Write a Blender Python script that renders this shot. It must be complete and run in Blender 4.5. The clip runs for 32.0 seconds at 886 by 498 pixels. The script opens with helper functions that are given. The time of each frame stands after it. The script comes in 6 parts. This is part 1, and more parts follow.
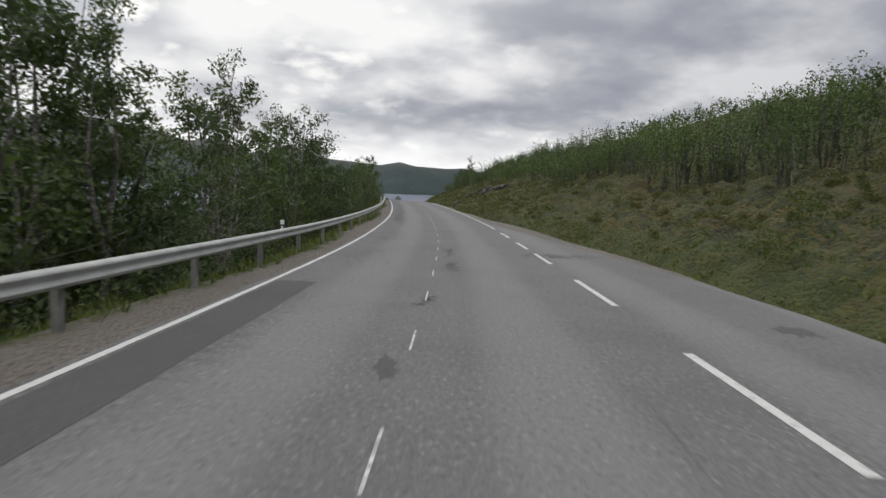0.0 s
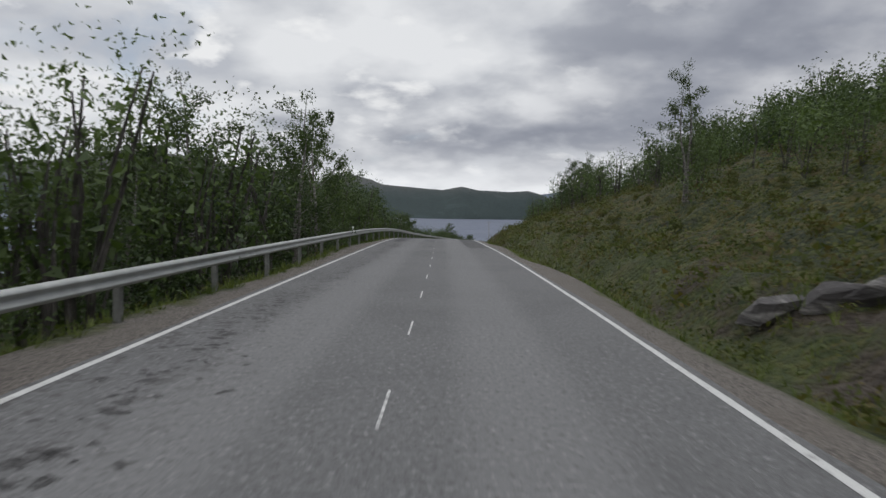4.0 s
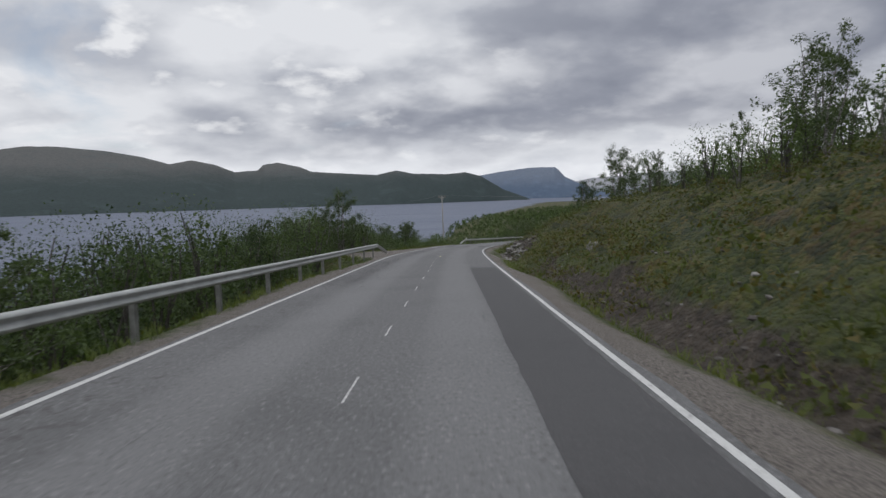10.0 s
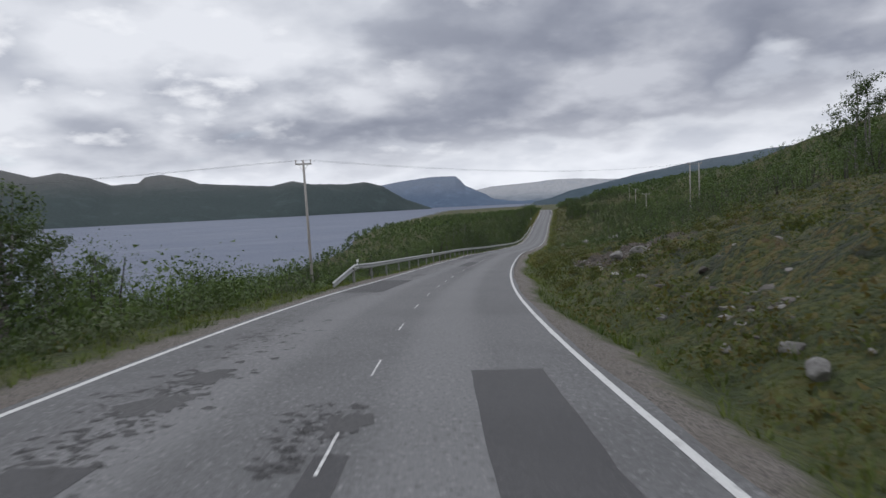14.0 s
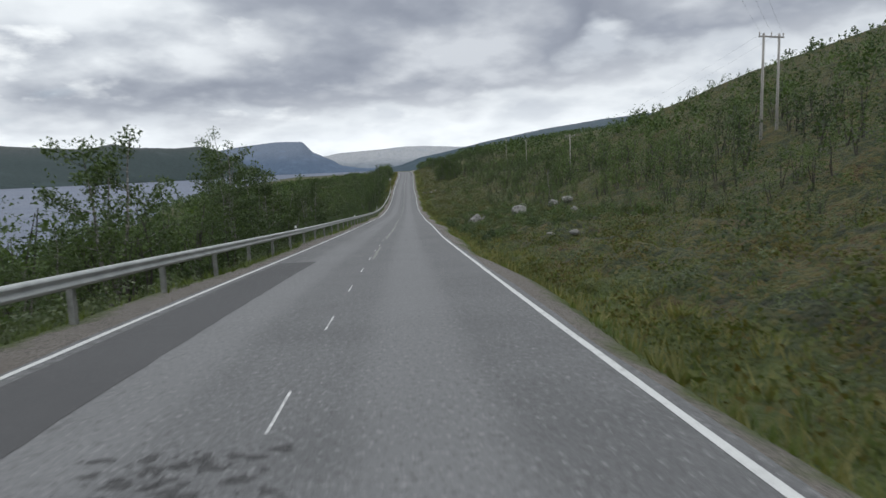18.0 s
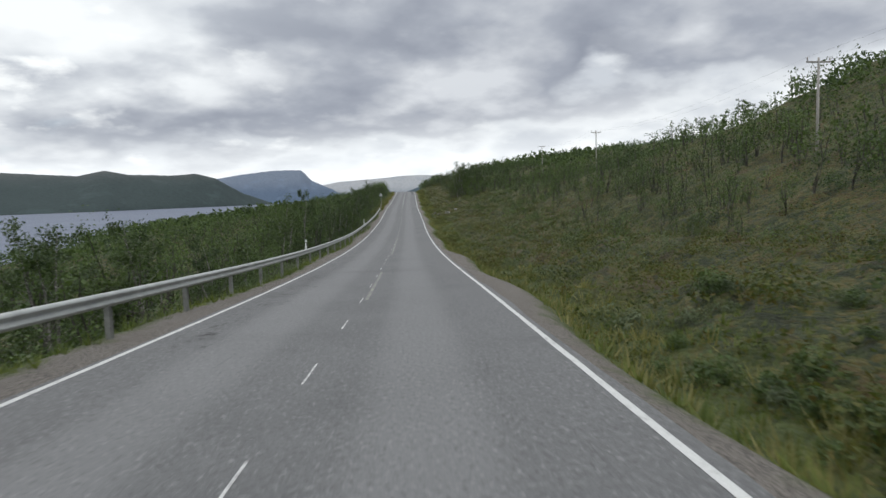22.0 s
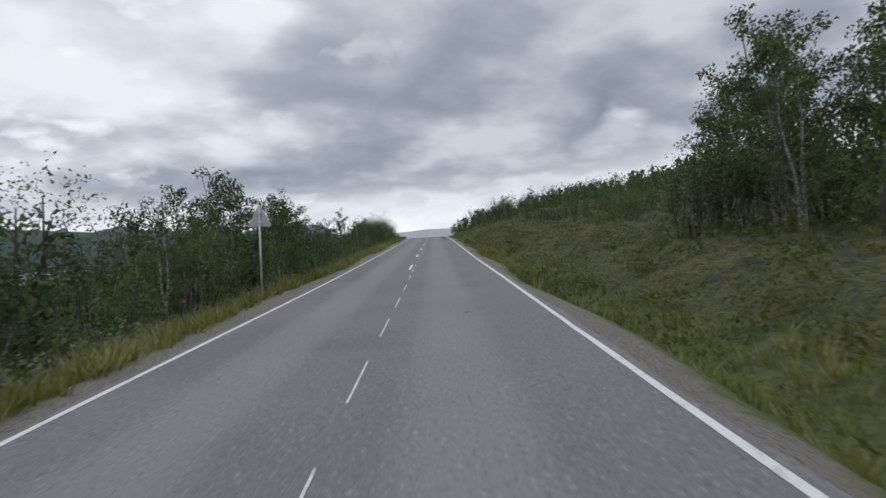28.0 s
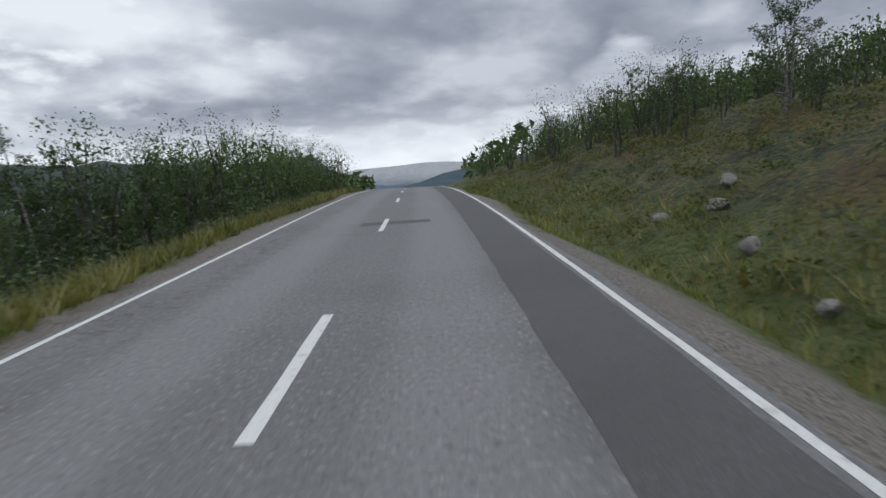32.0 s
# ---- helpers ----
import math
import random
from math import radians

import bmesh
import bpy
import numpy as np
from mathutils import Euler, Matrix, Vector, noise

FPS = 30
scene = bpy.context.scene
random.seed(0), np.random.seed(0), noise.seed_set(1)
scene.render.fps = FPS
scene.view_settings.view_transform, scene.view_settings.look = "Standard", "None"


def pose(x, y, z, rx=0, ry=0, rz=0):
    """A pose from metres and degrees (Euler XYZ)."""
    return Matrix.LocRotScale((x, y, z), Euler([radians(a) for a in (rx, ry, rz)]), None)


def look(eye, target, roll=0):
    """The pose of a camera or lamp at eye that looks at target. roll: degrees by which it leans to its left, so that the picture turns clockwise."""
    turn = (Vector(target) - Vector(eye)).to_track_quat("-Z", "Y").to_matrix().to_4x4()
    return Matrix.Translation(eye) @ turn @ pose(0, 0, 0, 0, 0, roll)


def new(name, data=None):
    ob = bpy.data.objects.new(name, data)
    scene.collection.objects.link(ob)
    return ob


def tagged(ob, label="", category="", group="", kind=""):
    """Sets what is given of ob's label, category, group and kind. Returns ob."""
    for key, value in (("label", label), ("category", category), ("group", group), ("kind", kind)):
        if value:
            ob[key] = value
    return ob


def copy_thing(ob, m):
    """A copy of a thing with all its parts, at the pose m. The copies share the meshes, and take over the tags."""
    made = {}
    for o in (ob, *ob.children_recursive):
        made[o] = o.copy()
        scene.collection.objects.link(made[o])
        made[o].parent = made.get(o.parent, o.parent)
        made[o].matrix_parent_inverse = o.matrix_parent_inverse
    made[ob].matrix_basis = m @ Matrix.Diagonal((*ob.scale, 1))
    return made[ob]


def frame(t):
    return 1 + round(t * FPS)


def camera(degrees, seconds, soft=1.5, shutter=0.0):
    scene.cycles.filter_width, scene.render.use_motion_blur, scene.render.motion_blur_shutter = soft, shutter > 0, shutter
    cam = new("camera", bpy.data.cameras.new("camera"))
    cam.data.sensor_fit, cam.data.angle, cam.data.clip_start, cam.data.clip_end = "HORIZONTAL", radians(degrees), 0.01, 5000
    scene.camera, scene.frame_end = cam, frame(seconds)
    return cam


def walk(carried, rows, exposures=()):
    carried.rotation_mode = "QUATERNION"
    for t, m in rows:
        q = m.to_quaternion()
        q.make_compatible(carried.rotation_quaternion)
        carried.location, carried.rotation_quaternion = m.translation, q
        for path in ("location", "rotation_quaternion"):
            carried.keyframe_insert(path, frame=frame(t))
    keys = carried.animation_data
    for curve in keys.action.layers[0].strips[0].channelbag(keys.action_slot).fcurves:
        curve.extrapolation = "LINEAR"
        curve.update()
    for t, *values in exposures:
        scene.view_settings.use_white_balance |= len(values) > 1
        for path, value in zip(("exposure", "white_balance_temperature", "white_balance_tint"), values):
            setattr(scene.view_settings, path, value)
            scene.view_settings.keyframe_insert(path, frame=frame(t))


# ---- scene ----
cam = camera(70.4, 32.0, soft=1.5, shutter=0.12)
# seconds, x, y, z, yaw, pitch, roll
PATH = [
    (0, 0.43, 0.85, 1.73, -3.74, -5.51, -2.82),
    (1, 2.31, 21.48, 1.39, -2.17, -5.72, -2.22),
    (2, 3.23, 42.09, 1.28, -1.50, -5.04, -4.07),
    (3, 3.75, 62.52, 1.21, 0.67, -2.99, -0.79),
    (3.5, 3.40, 72.62, 1.17, 1.54, -3.52, -1.54),
    (5.5, 2.55, 112.57, 0.92, 3.63, -3.25, 0.30),
    (6, 2.25, 122.50, 0.76, 3.49, -4.20, 0.39),
    (7, 2.04, 142.24, 0.16, 1.23, -5.59, 3.08),
    (8, 2.22, 162.02, -0.84, -1.20, -5.37, 3.60),
    (9, 3.00, 181.80, -1.96, -3.37, -6.07, 1.36),
    (10, 4.22, 201.14, -3.00, -3.79, -4.83, 1.38),
    (11, 5.64, 219.92, -4.02, -4.48, -4.17, 2.83),
    (12, 7.13, 238.00, -5.05, -5.54, -4.12, 2.84),
    (13, 9.27, 256.31, -6.19, -9.81, -3.17, 4.36),
    (14, 12.28, 274.53, -7.45, -12.79, -4.15, 2.49),
    (15, 16.70, 292.69, -8.61, -16.32, -5.30, 4.03),
    (15.5, 19.28, 301.69, -9.28, -17.86, -4.18, 4.37),
    (17.5, 31.93, 337.25, -11.68, -22.10, -5.10, 1.83),
    (18, 35.50, 346.08, -12.21, -26.41, -7.60, 2.22),
    (19, 43.04, 364.02, -13.44, -24.59, -8.48, -0.12),
    (20, 50.82, 382.10, -14.72, -22.32, -7.80, 0.52),
    (21, 58.47, 400.03, -15.85, -23.70, -6.60, 1.90),
    (22, 66.46, 418.72, -17.03, -26.41, -4.89, 1.94),
    (23, 74.72, 438.25, -18.13, -26.68, -5.23, 2.62),
    (24, 83.07, 457.81, -19.00, -27.26, -5.76, 2.35),
    (24.5, 87.32, 467.60, -19.24, -26.92, -4.49, 2.87),
    (26.5, 104.31, 506.93, -18.83, -27.04, -1.69, 3.90),
    (27, 108.43, 516.78, -18.55, -26.57, -1.49, 3.35),
    (28, 116.64, 536.43, -17.85, -24.27, 0.10, 2.40),
    (29, 125.07, 555.88, -17.14, -24.75, -0.70, 3.07),
    (30, 133.50, 575.19, -16.36, -23.11, -2.79, -1.31),
    (31, 142.11, 594.81, -15.54, -21.26, -2.98, 0.74),
    (32, 150.69, 614.18, -14.74, -24.47, -5.98, 2.60),
]
walk(cam, [(t, pose(x, y, z, 90 + pitch, roll, yaw)) for t, x, y, z, yaw, pitch, roll in PATH], exposures=[(0.0, 0.06, 6580, 9), (2.5, -0.18, 6430, 9), (9.0, -0.26, 6280, 10), (14.0, -0.16, 6130, 11), (16.5, -0.11, 6080, 8), (20.0, 0.19, 6330, 6), (26.0, 0.01, 6180, 8), (32.0, -0.10, 6030, 8)])

# ---------------------------------------------------------------- sky and light
SUN_TURN, SUN_RISE = 200.0, 48.0
world = bpy.data.worlds.new("overcast_sky")
scene.world = world
world.use_nodes = True
wn, wl = world.node_tree.nodes, world.node_tree.links
wn.clear()


def wnode(kind, **props):
    nd = wn.new(kind)
    for key, value in props.items():
        nd.inputs[key].default_value = value
    return nd


def wmath(op, a, b=None, clamp=False):
    nd = wn.new("ShaderNodeMath")
    nd.operation, nd.use_clamp = op, clamp
    for i, v in enumerate((a, b)):
        if v is None:
            continue
        if hasattr(v, "is_output"):
            wl.new(v, nd.inputs[i])
        else:
            nd.inputs[i].default_value = v
    return nd.outputs[0]


def wramp(fac, stops):
    nd = wn.new("ShaderNodeValToRGB")
    while len(nd.color_ramp.elements) < len(stops):
        nd.color_ramp.elements.new(0.5)
    for el, (pos, col) in zip(nd.color_ramp.elements, stops):
        el.position, el.color = pos, (*col, 1)
    wl.new(fac, nd.inputs[0])
    return nd.outputs[0]


def wmix(fac, a, b, blend="MIX"):
    nd = wn.new("ShaderNodeMix")
    nd.data_type, nd.blend_type = "RGBA", blend
    for sock, v in ((nd.inputs[0], fac), (nd.inputs[6], a), (nd.inputs[7], b)):
        if hasattr(v, "is_output"):
            wl.new(v, sock)
        else:
            sock.default_value = v if isinstance(v, float) else (*v, 1)
    return nd.outputs[2]


sky = wn.new("ShaderNodeTexSky")
sky.sky_type, sky.sun_disc = "NISHITA", False
sky.sun_elevation, sky.sun_rotation = radians(SUN_RISE), radians(SUN_TURN)
coord = wn.new("ShaderNodeTexCoord")
split = wn.new("ShaderNodeSeparateXYZ")
wl.new(coord.outputs["Generated"], split.inputs[0])
dx, dy, dz = split.outputs
up = wmath("MAXIMUM", dz, 0.0)
# directions in degrees: to the right of north, and over the horizon
turn_deg = wmath("MULTIPLY", wmath("ARCTAN2", dx, dy), 57.3)
rise_deg = wmath("MULTIPLY", wmath("ARCSINE", up), 57.3)
# cloud shapes: the direction, flattened a little and opened out overhead
flat = wmath("ADD", wmath("MULTIPLY", up, 1.3), 0.55)
deck = wn.new("ShaderNodeCombineXYZ")
wl.new(wmath("DIVIDE", dx, flat), deck.inputs[0])
wl.new(wmath("DIVIDE", dy, flat), deck.inputs[1])
wl.new(wmath("DIVIDE", wmath("MULTIPLY", up, 1.9), flat), deck.inputs[2])


def wnoise(scale, detail, rough, distort, shift):
    mp = wn.new("ShaderNodeMapping")
    mp.inputs["Location"].default_value = shift
    wl.new(deck.outputs[0], mp.inputs["Vector"])
    nd = wnode("ShaderNodeTexNoise", Scale=scale, Detail=detail, Roughness=rough, Distortion=distort)
    wl.new(mp.outputs[0], nd.inputs["Vector"])
    return nd.outputs["Fac"]


def wspan(v, a, b, c=0.0, d=1.0, kind="SMOOTHSTEP"):
    nd = wn.new("ShaderNodeMapRange")
    nd.interpolation_type = kind
    wl.new(v, nd.inputs[0])
    for k, q in enumerate((a, b, c, d)):
        nd.inputs[k + 1].default_value = q
    return nd.outputs[0]


broad = wnoise(2.0, 2.0, 0.4, 0.0, (0.6, 1.9, 0.0))
puffs = wnoise(5.0, 6.0, 0.47, 0.0, (3.1, 0.4, 0.0))
tears = wnoise(8.0, 7.0, 0.50, 0.0, (7.0, 2.2, 0.0))
# a heavy grey bank whose flat underside climbs towards the right; it thins out to the left
under = wspan(turn_deg, -30.0, 60.0, 1.2, 10.8, "LINEAR")
lift = wmath("SUBTRACT", rise_deg, under)
lift = wmath("ADD", lift, wmath("MULTIPLY", wmath("SUBTRACT", puffs, 0.5), 16.0))
lift = wmath("ADD", lift, wmath("MULTIPLY", wmath("SUBTRACT", broad, 0.5), 7.0))
thick = wspan(turn_deg, 0.0, 42.0, 6.5, 60.0)
above = wmath("SUBTRACT", 1.0, wmath("DIVIDE", wmath("MAXIMUM", lift, 0.0), thick), clamp=True)
bank = wmath("MULTIPLY", wspan(lift, -2.4, 0.6), wmath("POWER", above, 0.8))
bank = wmath("MULTIPLY", bank, wspan(turn_deg, -26.0, 8.0, 0.35, 1.0))
puff_tone = wmath("ADD", wmath("MULTIPLY", puffs, 0.75), wmath("MULTIPLY", broad, 0.35))
clear = wramp(puff_tone, [(0.43, (0.57, 0.585, 0.63)), (0.51, (0.69, 0.70, 0.73)), (0.57, (0.79, 0.795, 0.815)), (0.64, (0.90, 0.90, 0.91))])
heavy = wramp(puff_tone, [(0.43, (0.275, 0.29, 0.345)), (0.53, (0.345, 0.36, 0.415)), (0.60, (0.45, 0.46, 0.505)), (0.68, (0.62, 0.625, 0.66))])
cloud = wmix(bank, clear, heavy)
# white rims where the sheet is torn
rim = wmath("MULTIPLY", wmath("SUBTRACT", tears, 0.57, clamp=True), 9.0, clamp=True)
rim = wmath("MULTIPLY", rim, wmath("MULTIPLY", wspan(turn_deg, -10.0, 40.0, 0.9, 0.25), wmath("SUBTRACT", 1.0, wmath("MULTIPLY", bank, 0.75))))
cloud = wmix(rim, cloud, (1.02, 1.01, 1.0))
low = wmath("MULTIPLY", wspan(rise_deg, 6.5, 0.5), wspan(tears, 0.25, 0.6, 0.5, 0.97))
cloud = wmix(low, cloud, (1.04, 1.04, 1.05))
# an overcast sky is brightest overhead
high = wmath("MULTIPLY", wmath("SUBTRACT", up, 0.38, clamp=True), 1.8)
bright = wmath("ADD", 1.0, high)
cloud_light, sky_light, total = wn.new("ShaderNodeBackground"), wn.new("ShaderNodeBackground"), wn.new("ShaderNodeMixShader")
wl.new(cloud, cloud_light.inputs[0])
wl.new(bright, cloud_light.inputs[1])
wl.new(sky.outputs[0], sky_light.inputs[0])
sky_light.inputs[1].default_value = 0.12
gap = wmath("MULTIPLY", wmath("SUBTRACT", wnoise(3.2, 6.0, 0.55, 0.6, (5.2, 8.1, 0.0)), 0.58, clamp=True), 7.0, clamp=True)
gap = wmath("MULTIPLY", gap, wspan(turn_deg, 2.0, -14.0, 0.0, 0.35))
wl.new(gap, total.inputs[0])
wl.new(cloud_light.outputs[0], total.inputs[1])
wl.new(sky_light.outputs[0], total.inputs[2])
wl.new(total.outputs[0], wn.new("ShaderNodeOutputWorld").inputs[0])

sun = new("sun", bpy.data.lights.new("sun", "SUN"))
sun.data.energy, sun.data.angle, sun.data.color = 0.55, radians(25), (1.0, 0.96, 0.9)
sun.matrix_world = look((0, 0, 0), (-math.sin(radians(SUN_TURN)) * -1.0, -math.cos(radians(SUN_TURN)), -math.tan(radians(SUN_RISE))))
# ---------------------------------------------------------------- the road's line
# heading in degrees (left positive), rise and cross fall in percent, every 10 m from 30 m behind the start
HEADING = [-8.7, -7.8, -6.8, -5.9, -4.9, -4, -2.8, -1.6, -0.4, 0.4, 1, 1.3, 1.5, 1.9, 2.3, 2.5, 1.9, 0.7, -0.3, -1.6, -2.6, -3.5, -3.6, -4.5, -4.4, -4.5, -4.7, -5.2, -6.5, -7.8, -9.9, -12.2, -15, -17.6, -18.9, -19.9, -20.5, -20.8, -21.5, -22.4, -22.9, -22.9, -23.5, -23.5, -22.8, -23, -23.6, -23.6, -23, -23, -23.2, -23.1, -23.2, -23.3, -23.4, -23.4, -23, -22.9, -22.9, -23.2, -23.7, -23.5, -23.4, -23.6, -23.6, -23.8, -23.6, -23.7, -23.2, -22.7, -22.1, -21.8, -21.7, -22]
RISE = [-1.8, -1.9, -1.9, -1.9, -1.8, -1.4, -0.5, -0.3, -0.4, -0.3, -0.1, -0.1, -0.4, -0.8, -1.2, -1.7, -2.6, -3.8, -5, -5.7, -5.8, -5.6, -5.4, -5.3, -5.4, -5.6, -5.5, -5.5, -6.5, -7, -6.3, -6, -6.6, -7.2, -6.7, -6.3, -6.1, -5.8, -5.8, -6.4, -6.7, -6.6, -6, -5.7, -6.1, -5.9, -5.5, -5.4, -5.1, -4.3, -3.3, -2.1, -0.7, 0.7, 1.6, 2.3, 2.6, 3.1, 3.5, 3.4, 3.3, 3.4, 3.7, 4, 4, 3.9, 3.8, 3.8, 3.9, 3.8, 3, 1.9, 1, 0.3]
FALL = [-0, -0, -0, -0.1, 0.1, -0.1, -0.1, -0.4, -0.5, -0.5, -0.4, -0.3, 0, 0.2, 0.3, 0.5, 0.6, 0.8, 0.8, 0.5, 0.8, 0.3, 0.7, 0.3, 0.3, 0.1, 0.5, 1, 1, 0.8, 1.6, 1.9, 1.5, 0.9, 0.4, 0.8, 0.6, 0.5, 0.5, 0.3, 0, 0.3, 0.5, 0.5, 0.2, 0.2, 0, -0.3, -0.7, -0.6, -0.4, -0.3, -0.4, -0.1, -0.1, -0.2, -0.3, -0.2, -0.2, -0.1, -0.2, -0.5, -0.2, -0.3, -0.1, -0.2, -0, -0.1, -0.2, 0, 0.1, 0, -0.1, -0.1]

RAILS = ((-60.0, 251.0), (301.6, 561.0))
STEP = 2.0
S_FIRST = -120.0
_knots = -30.0 + 10.0 * np.arange(len(HEADING))
_s = np.arange(S_FIRST, 2402.0, STEP)
_far = (_knots[-1], _knots[-1] + 60.0)


def _line(values, after):
    return np.interp(_s, np.append(_knots, _far[1]), np.append(values, after))


_psi = np.radians(_line(HEADING, -24.0))
_rise = _line(RISE, -2.5) / 100
_rise = np.where(_s > 1100, 0.0, _rise)
_fall = _line(FALL, 0.0) / 100
# past the dip the whole road leans towards the lake
LEAN = ((478, 0.0), (484, -0.5), (526, -3.8), (536, -4.0), (558, -4.3), (580, -4.5), (600, -4.9), (622, -4.0), (642, -2.8), (662, -2.0), (720, 0.0))
_lean = np.interp(_s, [q[0] for q in LEAN], [q[1] for q in LEAN]) / 100
_fall = _fall + _lean


def _sum(v):
    c = np.concatenate([[0], np.cumsum((v[1:] + v[:-1]) / 2 * STEP)])
    return c - np.interp(0.0, _s, c)


_x, _y, _z = _sum(-np.sin(_psi)), _sum(np.cos(_psi)), _sum(_rise)


def axis(s):
    return [np.interp(s, _s, v) for v in (_x, _y, _z, _psi, _fall)]


def on_road(s, lat, dz=0.0):
    """World place on the carriageway, at s metres along and lat metres to the right of its middle."""
    x, y, z, psi, fall = axis(s)
    return np.stack(np.broadcast_arrays(x + lat * np.cos(psi), y + lat * np.sin(psi), z - lat * fall + dz), -1)


def smooth(a, b, v):
    u = np.clip((np.asarray(v, float) - a) / (b - a), 0, 1)
    return u * u * (3 - 2 * u)


def ripple(x, y, size, seed):
    """A cheap smooth noise, about -1 to 1, with waves of the given size in metres."""
    rng = np.random.RandomState(seed)
    out = 0.0
    for k in range(7):
        a, ph, f = rng.uniform(0, 6.283), rng.uniform(0, 6.283), rng.uniform(0.6, 1.7) * 6.283 / size
        out = out + np.sin((x * math.cos(a) + y * math.sin(a)) * f + ph + 1.3 * np.sin((x * math.sin(a) - y * math.cos(a)) * f * 0.6 + ph * 2))
    return out / 4.2


def cant(s, lat):
    """How far the leaning roadbed lifts or lowers the ground beside it."""
    lat = np.asarray(lat, float)
    return -lat * np.interp(s, _s, _lean) * (1 - smooth(14, 45, np.abs(lat)))


LAKE = -32.0
# the hillside: s, lateral start of the rise, slope of the bank, its width, slope above it, height of the ridge
HILL = np.array([
    (-120, 9.0, 0.36, 12.0, 0.31, 34), (0, 9.0, 0.35, 12.0, 0.31, 34), (60, 6.5, 0.38, 12.0, 0.32, 30), (120, 5.2, 0.46, 8.0, 0.36, 26),
    (200, 5.2, 0.46, 7.0, 0.30, 26), (240, 5.3, 0.62, 5.0, 0.16, 28), (275, 5.8, 0.50, 5.5, 0.15, 32), (310, 6.5, 0.30, 8.0, 0.24, 36),
    (345, 9.0, 0.10, 10.0, 0.34, 52), (400, 11.0, 0.06, 8.0, 0.37, 56), (520, 11.0, 0.07, 8.0, 0.385, 58), (548, 8.0, 0.12, 10.0, 0.24, 46),
    (590, 6.5, 0.13, 12.0, 0.10, 20), (628, 5.8, 0.15, 12.0, 0.05, 12), (650, 5.6, 0.30, 11.0, 0.12, 12), (760, 6.0, 0.30, 12.0, 0.2, 26), (1000, 10.0, 0.1, 10.0, 0.3, 44), (2400, 10.0, 0.1, 10.0, 0.3, 60)], float)


def verge(s):
    """Half width of the gravel shoulder on either side."""
    left = 4.2 + 0.2 * np.sin(s * 0.23) + 4.4 * smooth(240, 254, s) * (1 - smooth(262, 280, s))
    right = 4.3 - 0.35 * smooth(200, 250, s) + 0.4 * smooth(440, 452, s) * (1 - smooth(468, 480, s)) + 0.25 * smooth(385, 400, s) * (1 - smooth(425, 445, s)) + 0.2 * np.sin(s * 0.31 + 1) + 2.9 * (1 - smooth(16, 68, s))
    return left, right


def ground_rise(s, lat):
    """Height of the ground over the road's own height."""
    s, lat = np.broadcast_arrays(np.asarray(s, float), np.asarray(lat, float))
    x, y, z, psi, fall = axis(s)
    px, py = x + lat * np.cos(psi), y + lat * np.sin(psi)
    vl, vr = verge(s)
    start, bank, wide, slope, top = [np.interp(s, HILL[:, 0], HILL[:, k]) for k in range(1, 6)]
    start = np.maximum(start, vr + 0.7)
    bumps = ripple(px, py, 9.0, 3) * 0.35 + ripple(px, py, 31.0, 4) * 0.9 + ripple(px, py, 3.2, 5) * 0.12
    # heath hummocks: round tops with narrow hollows between them
    humps = 0.55 * np.abs(ripple(px, py, 5.5, 6)) + 0.34 * np.abs(ripple(px, py, 2.9, 7)) + 0.16 * np.abs(ripple(px, py, 1.5, 8)) - 0.42
    # right of the road
    d = lat - start
    rise = np.clip(d, 0, wide) * bank + np.clip(d - wide, 0, None) * slope
    rise = rise / (1 + (rise / np.maximum(top, 1.0)) ** 4) ** 0.25
    ditch = -0.55 * np.exp(-((lat - vr - 1.1) / 0.8) ** 2) - 0.65 * np.exp(-((lat - vr - 2.6) / 1.5) ** 2) * smooth(328, 350, s) * (1 - smooth(640, 652, s))
    hollow = -0.75 * np.exp(-((s - 421.0) / 8.0) ** 2) * smooth(5.4, 7.2, lat) * (1 - smooth(12, 17, lat))
    right = rise + ditch + hollow + bumps * smooth(4.9, 12, lat) * (0.35 + 0.65 * smooth(10, 40, lat)) + humps * smooth(0.9, 2.6, lat - vr) - 0.06
    # left of the road, down to the lake
    e = -lat
    flat = np.where((s > 240) & (s < 300), vl + 1.6, vl + 0.3)
    drop = np.interp(s, [-120, 0, 110, 180, 250, 300, 420, 480, 560, 600, 2400], [1.6, 1.6, 1.8, 2.2, 1.4, 1.5, 2.2, 2.2, 1.5, 1.2, 1.5])
    base = -np.clip((e - flat) / 3.6, 0, 1) ** 1.0 * drop
    shore = np.interp(s, [-120, 150, 300, 420, 520, 640, 800, 1200, 2400], [150, 150, 120, 105, 105, 125, 170, 260, 420])
    way = np.clip((e - flat - 3.6) / (shore - 12), 0, 1.6)
    low = base - (z - drop - LAKE + 0.6) * way ** 0.95
    left = low + bumps * smooth(5.2, 11, e) * (0.3 + 0.4 * smooth(10, 40, e)) * (1 - smooth(0.7, 1.0, way)) + humps * 0.6 * smooth(1.0, 3.0, e - vl) * (1 - smooth(0.7, 1.0, way)) - 0.06
    return np.where(lat > 0, right, left) + np.where(np.abs(lat) < 3.42, -0.05, 0.0) - lat * (fall - np.interp(s, _s, _lean)) * (1 - smooth(3.5, 6, np.abs(lat))) + cant(s, lat)


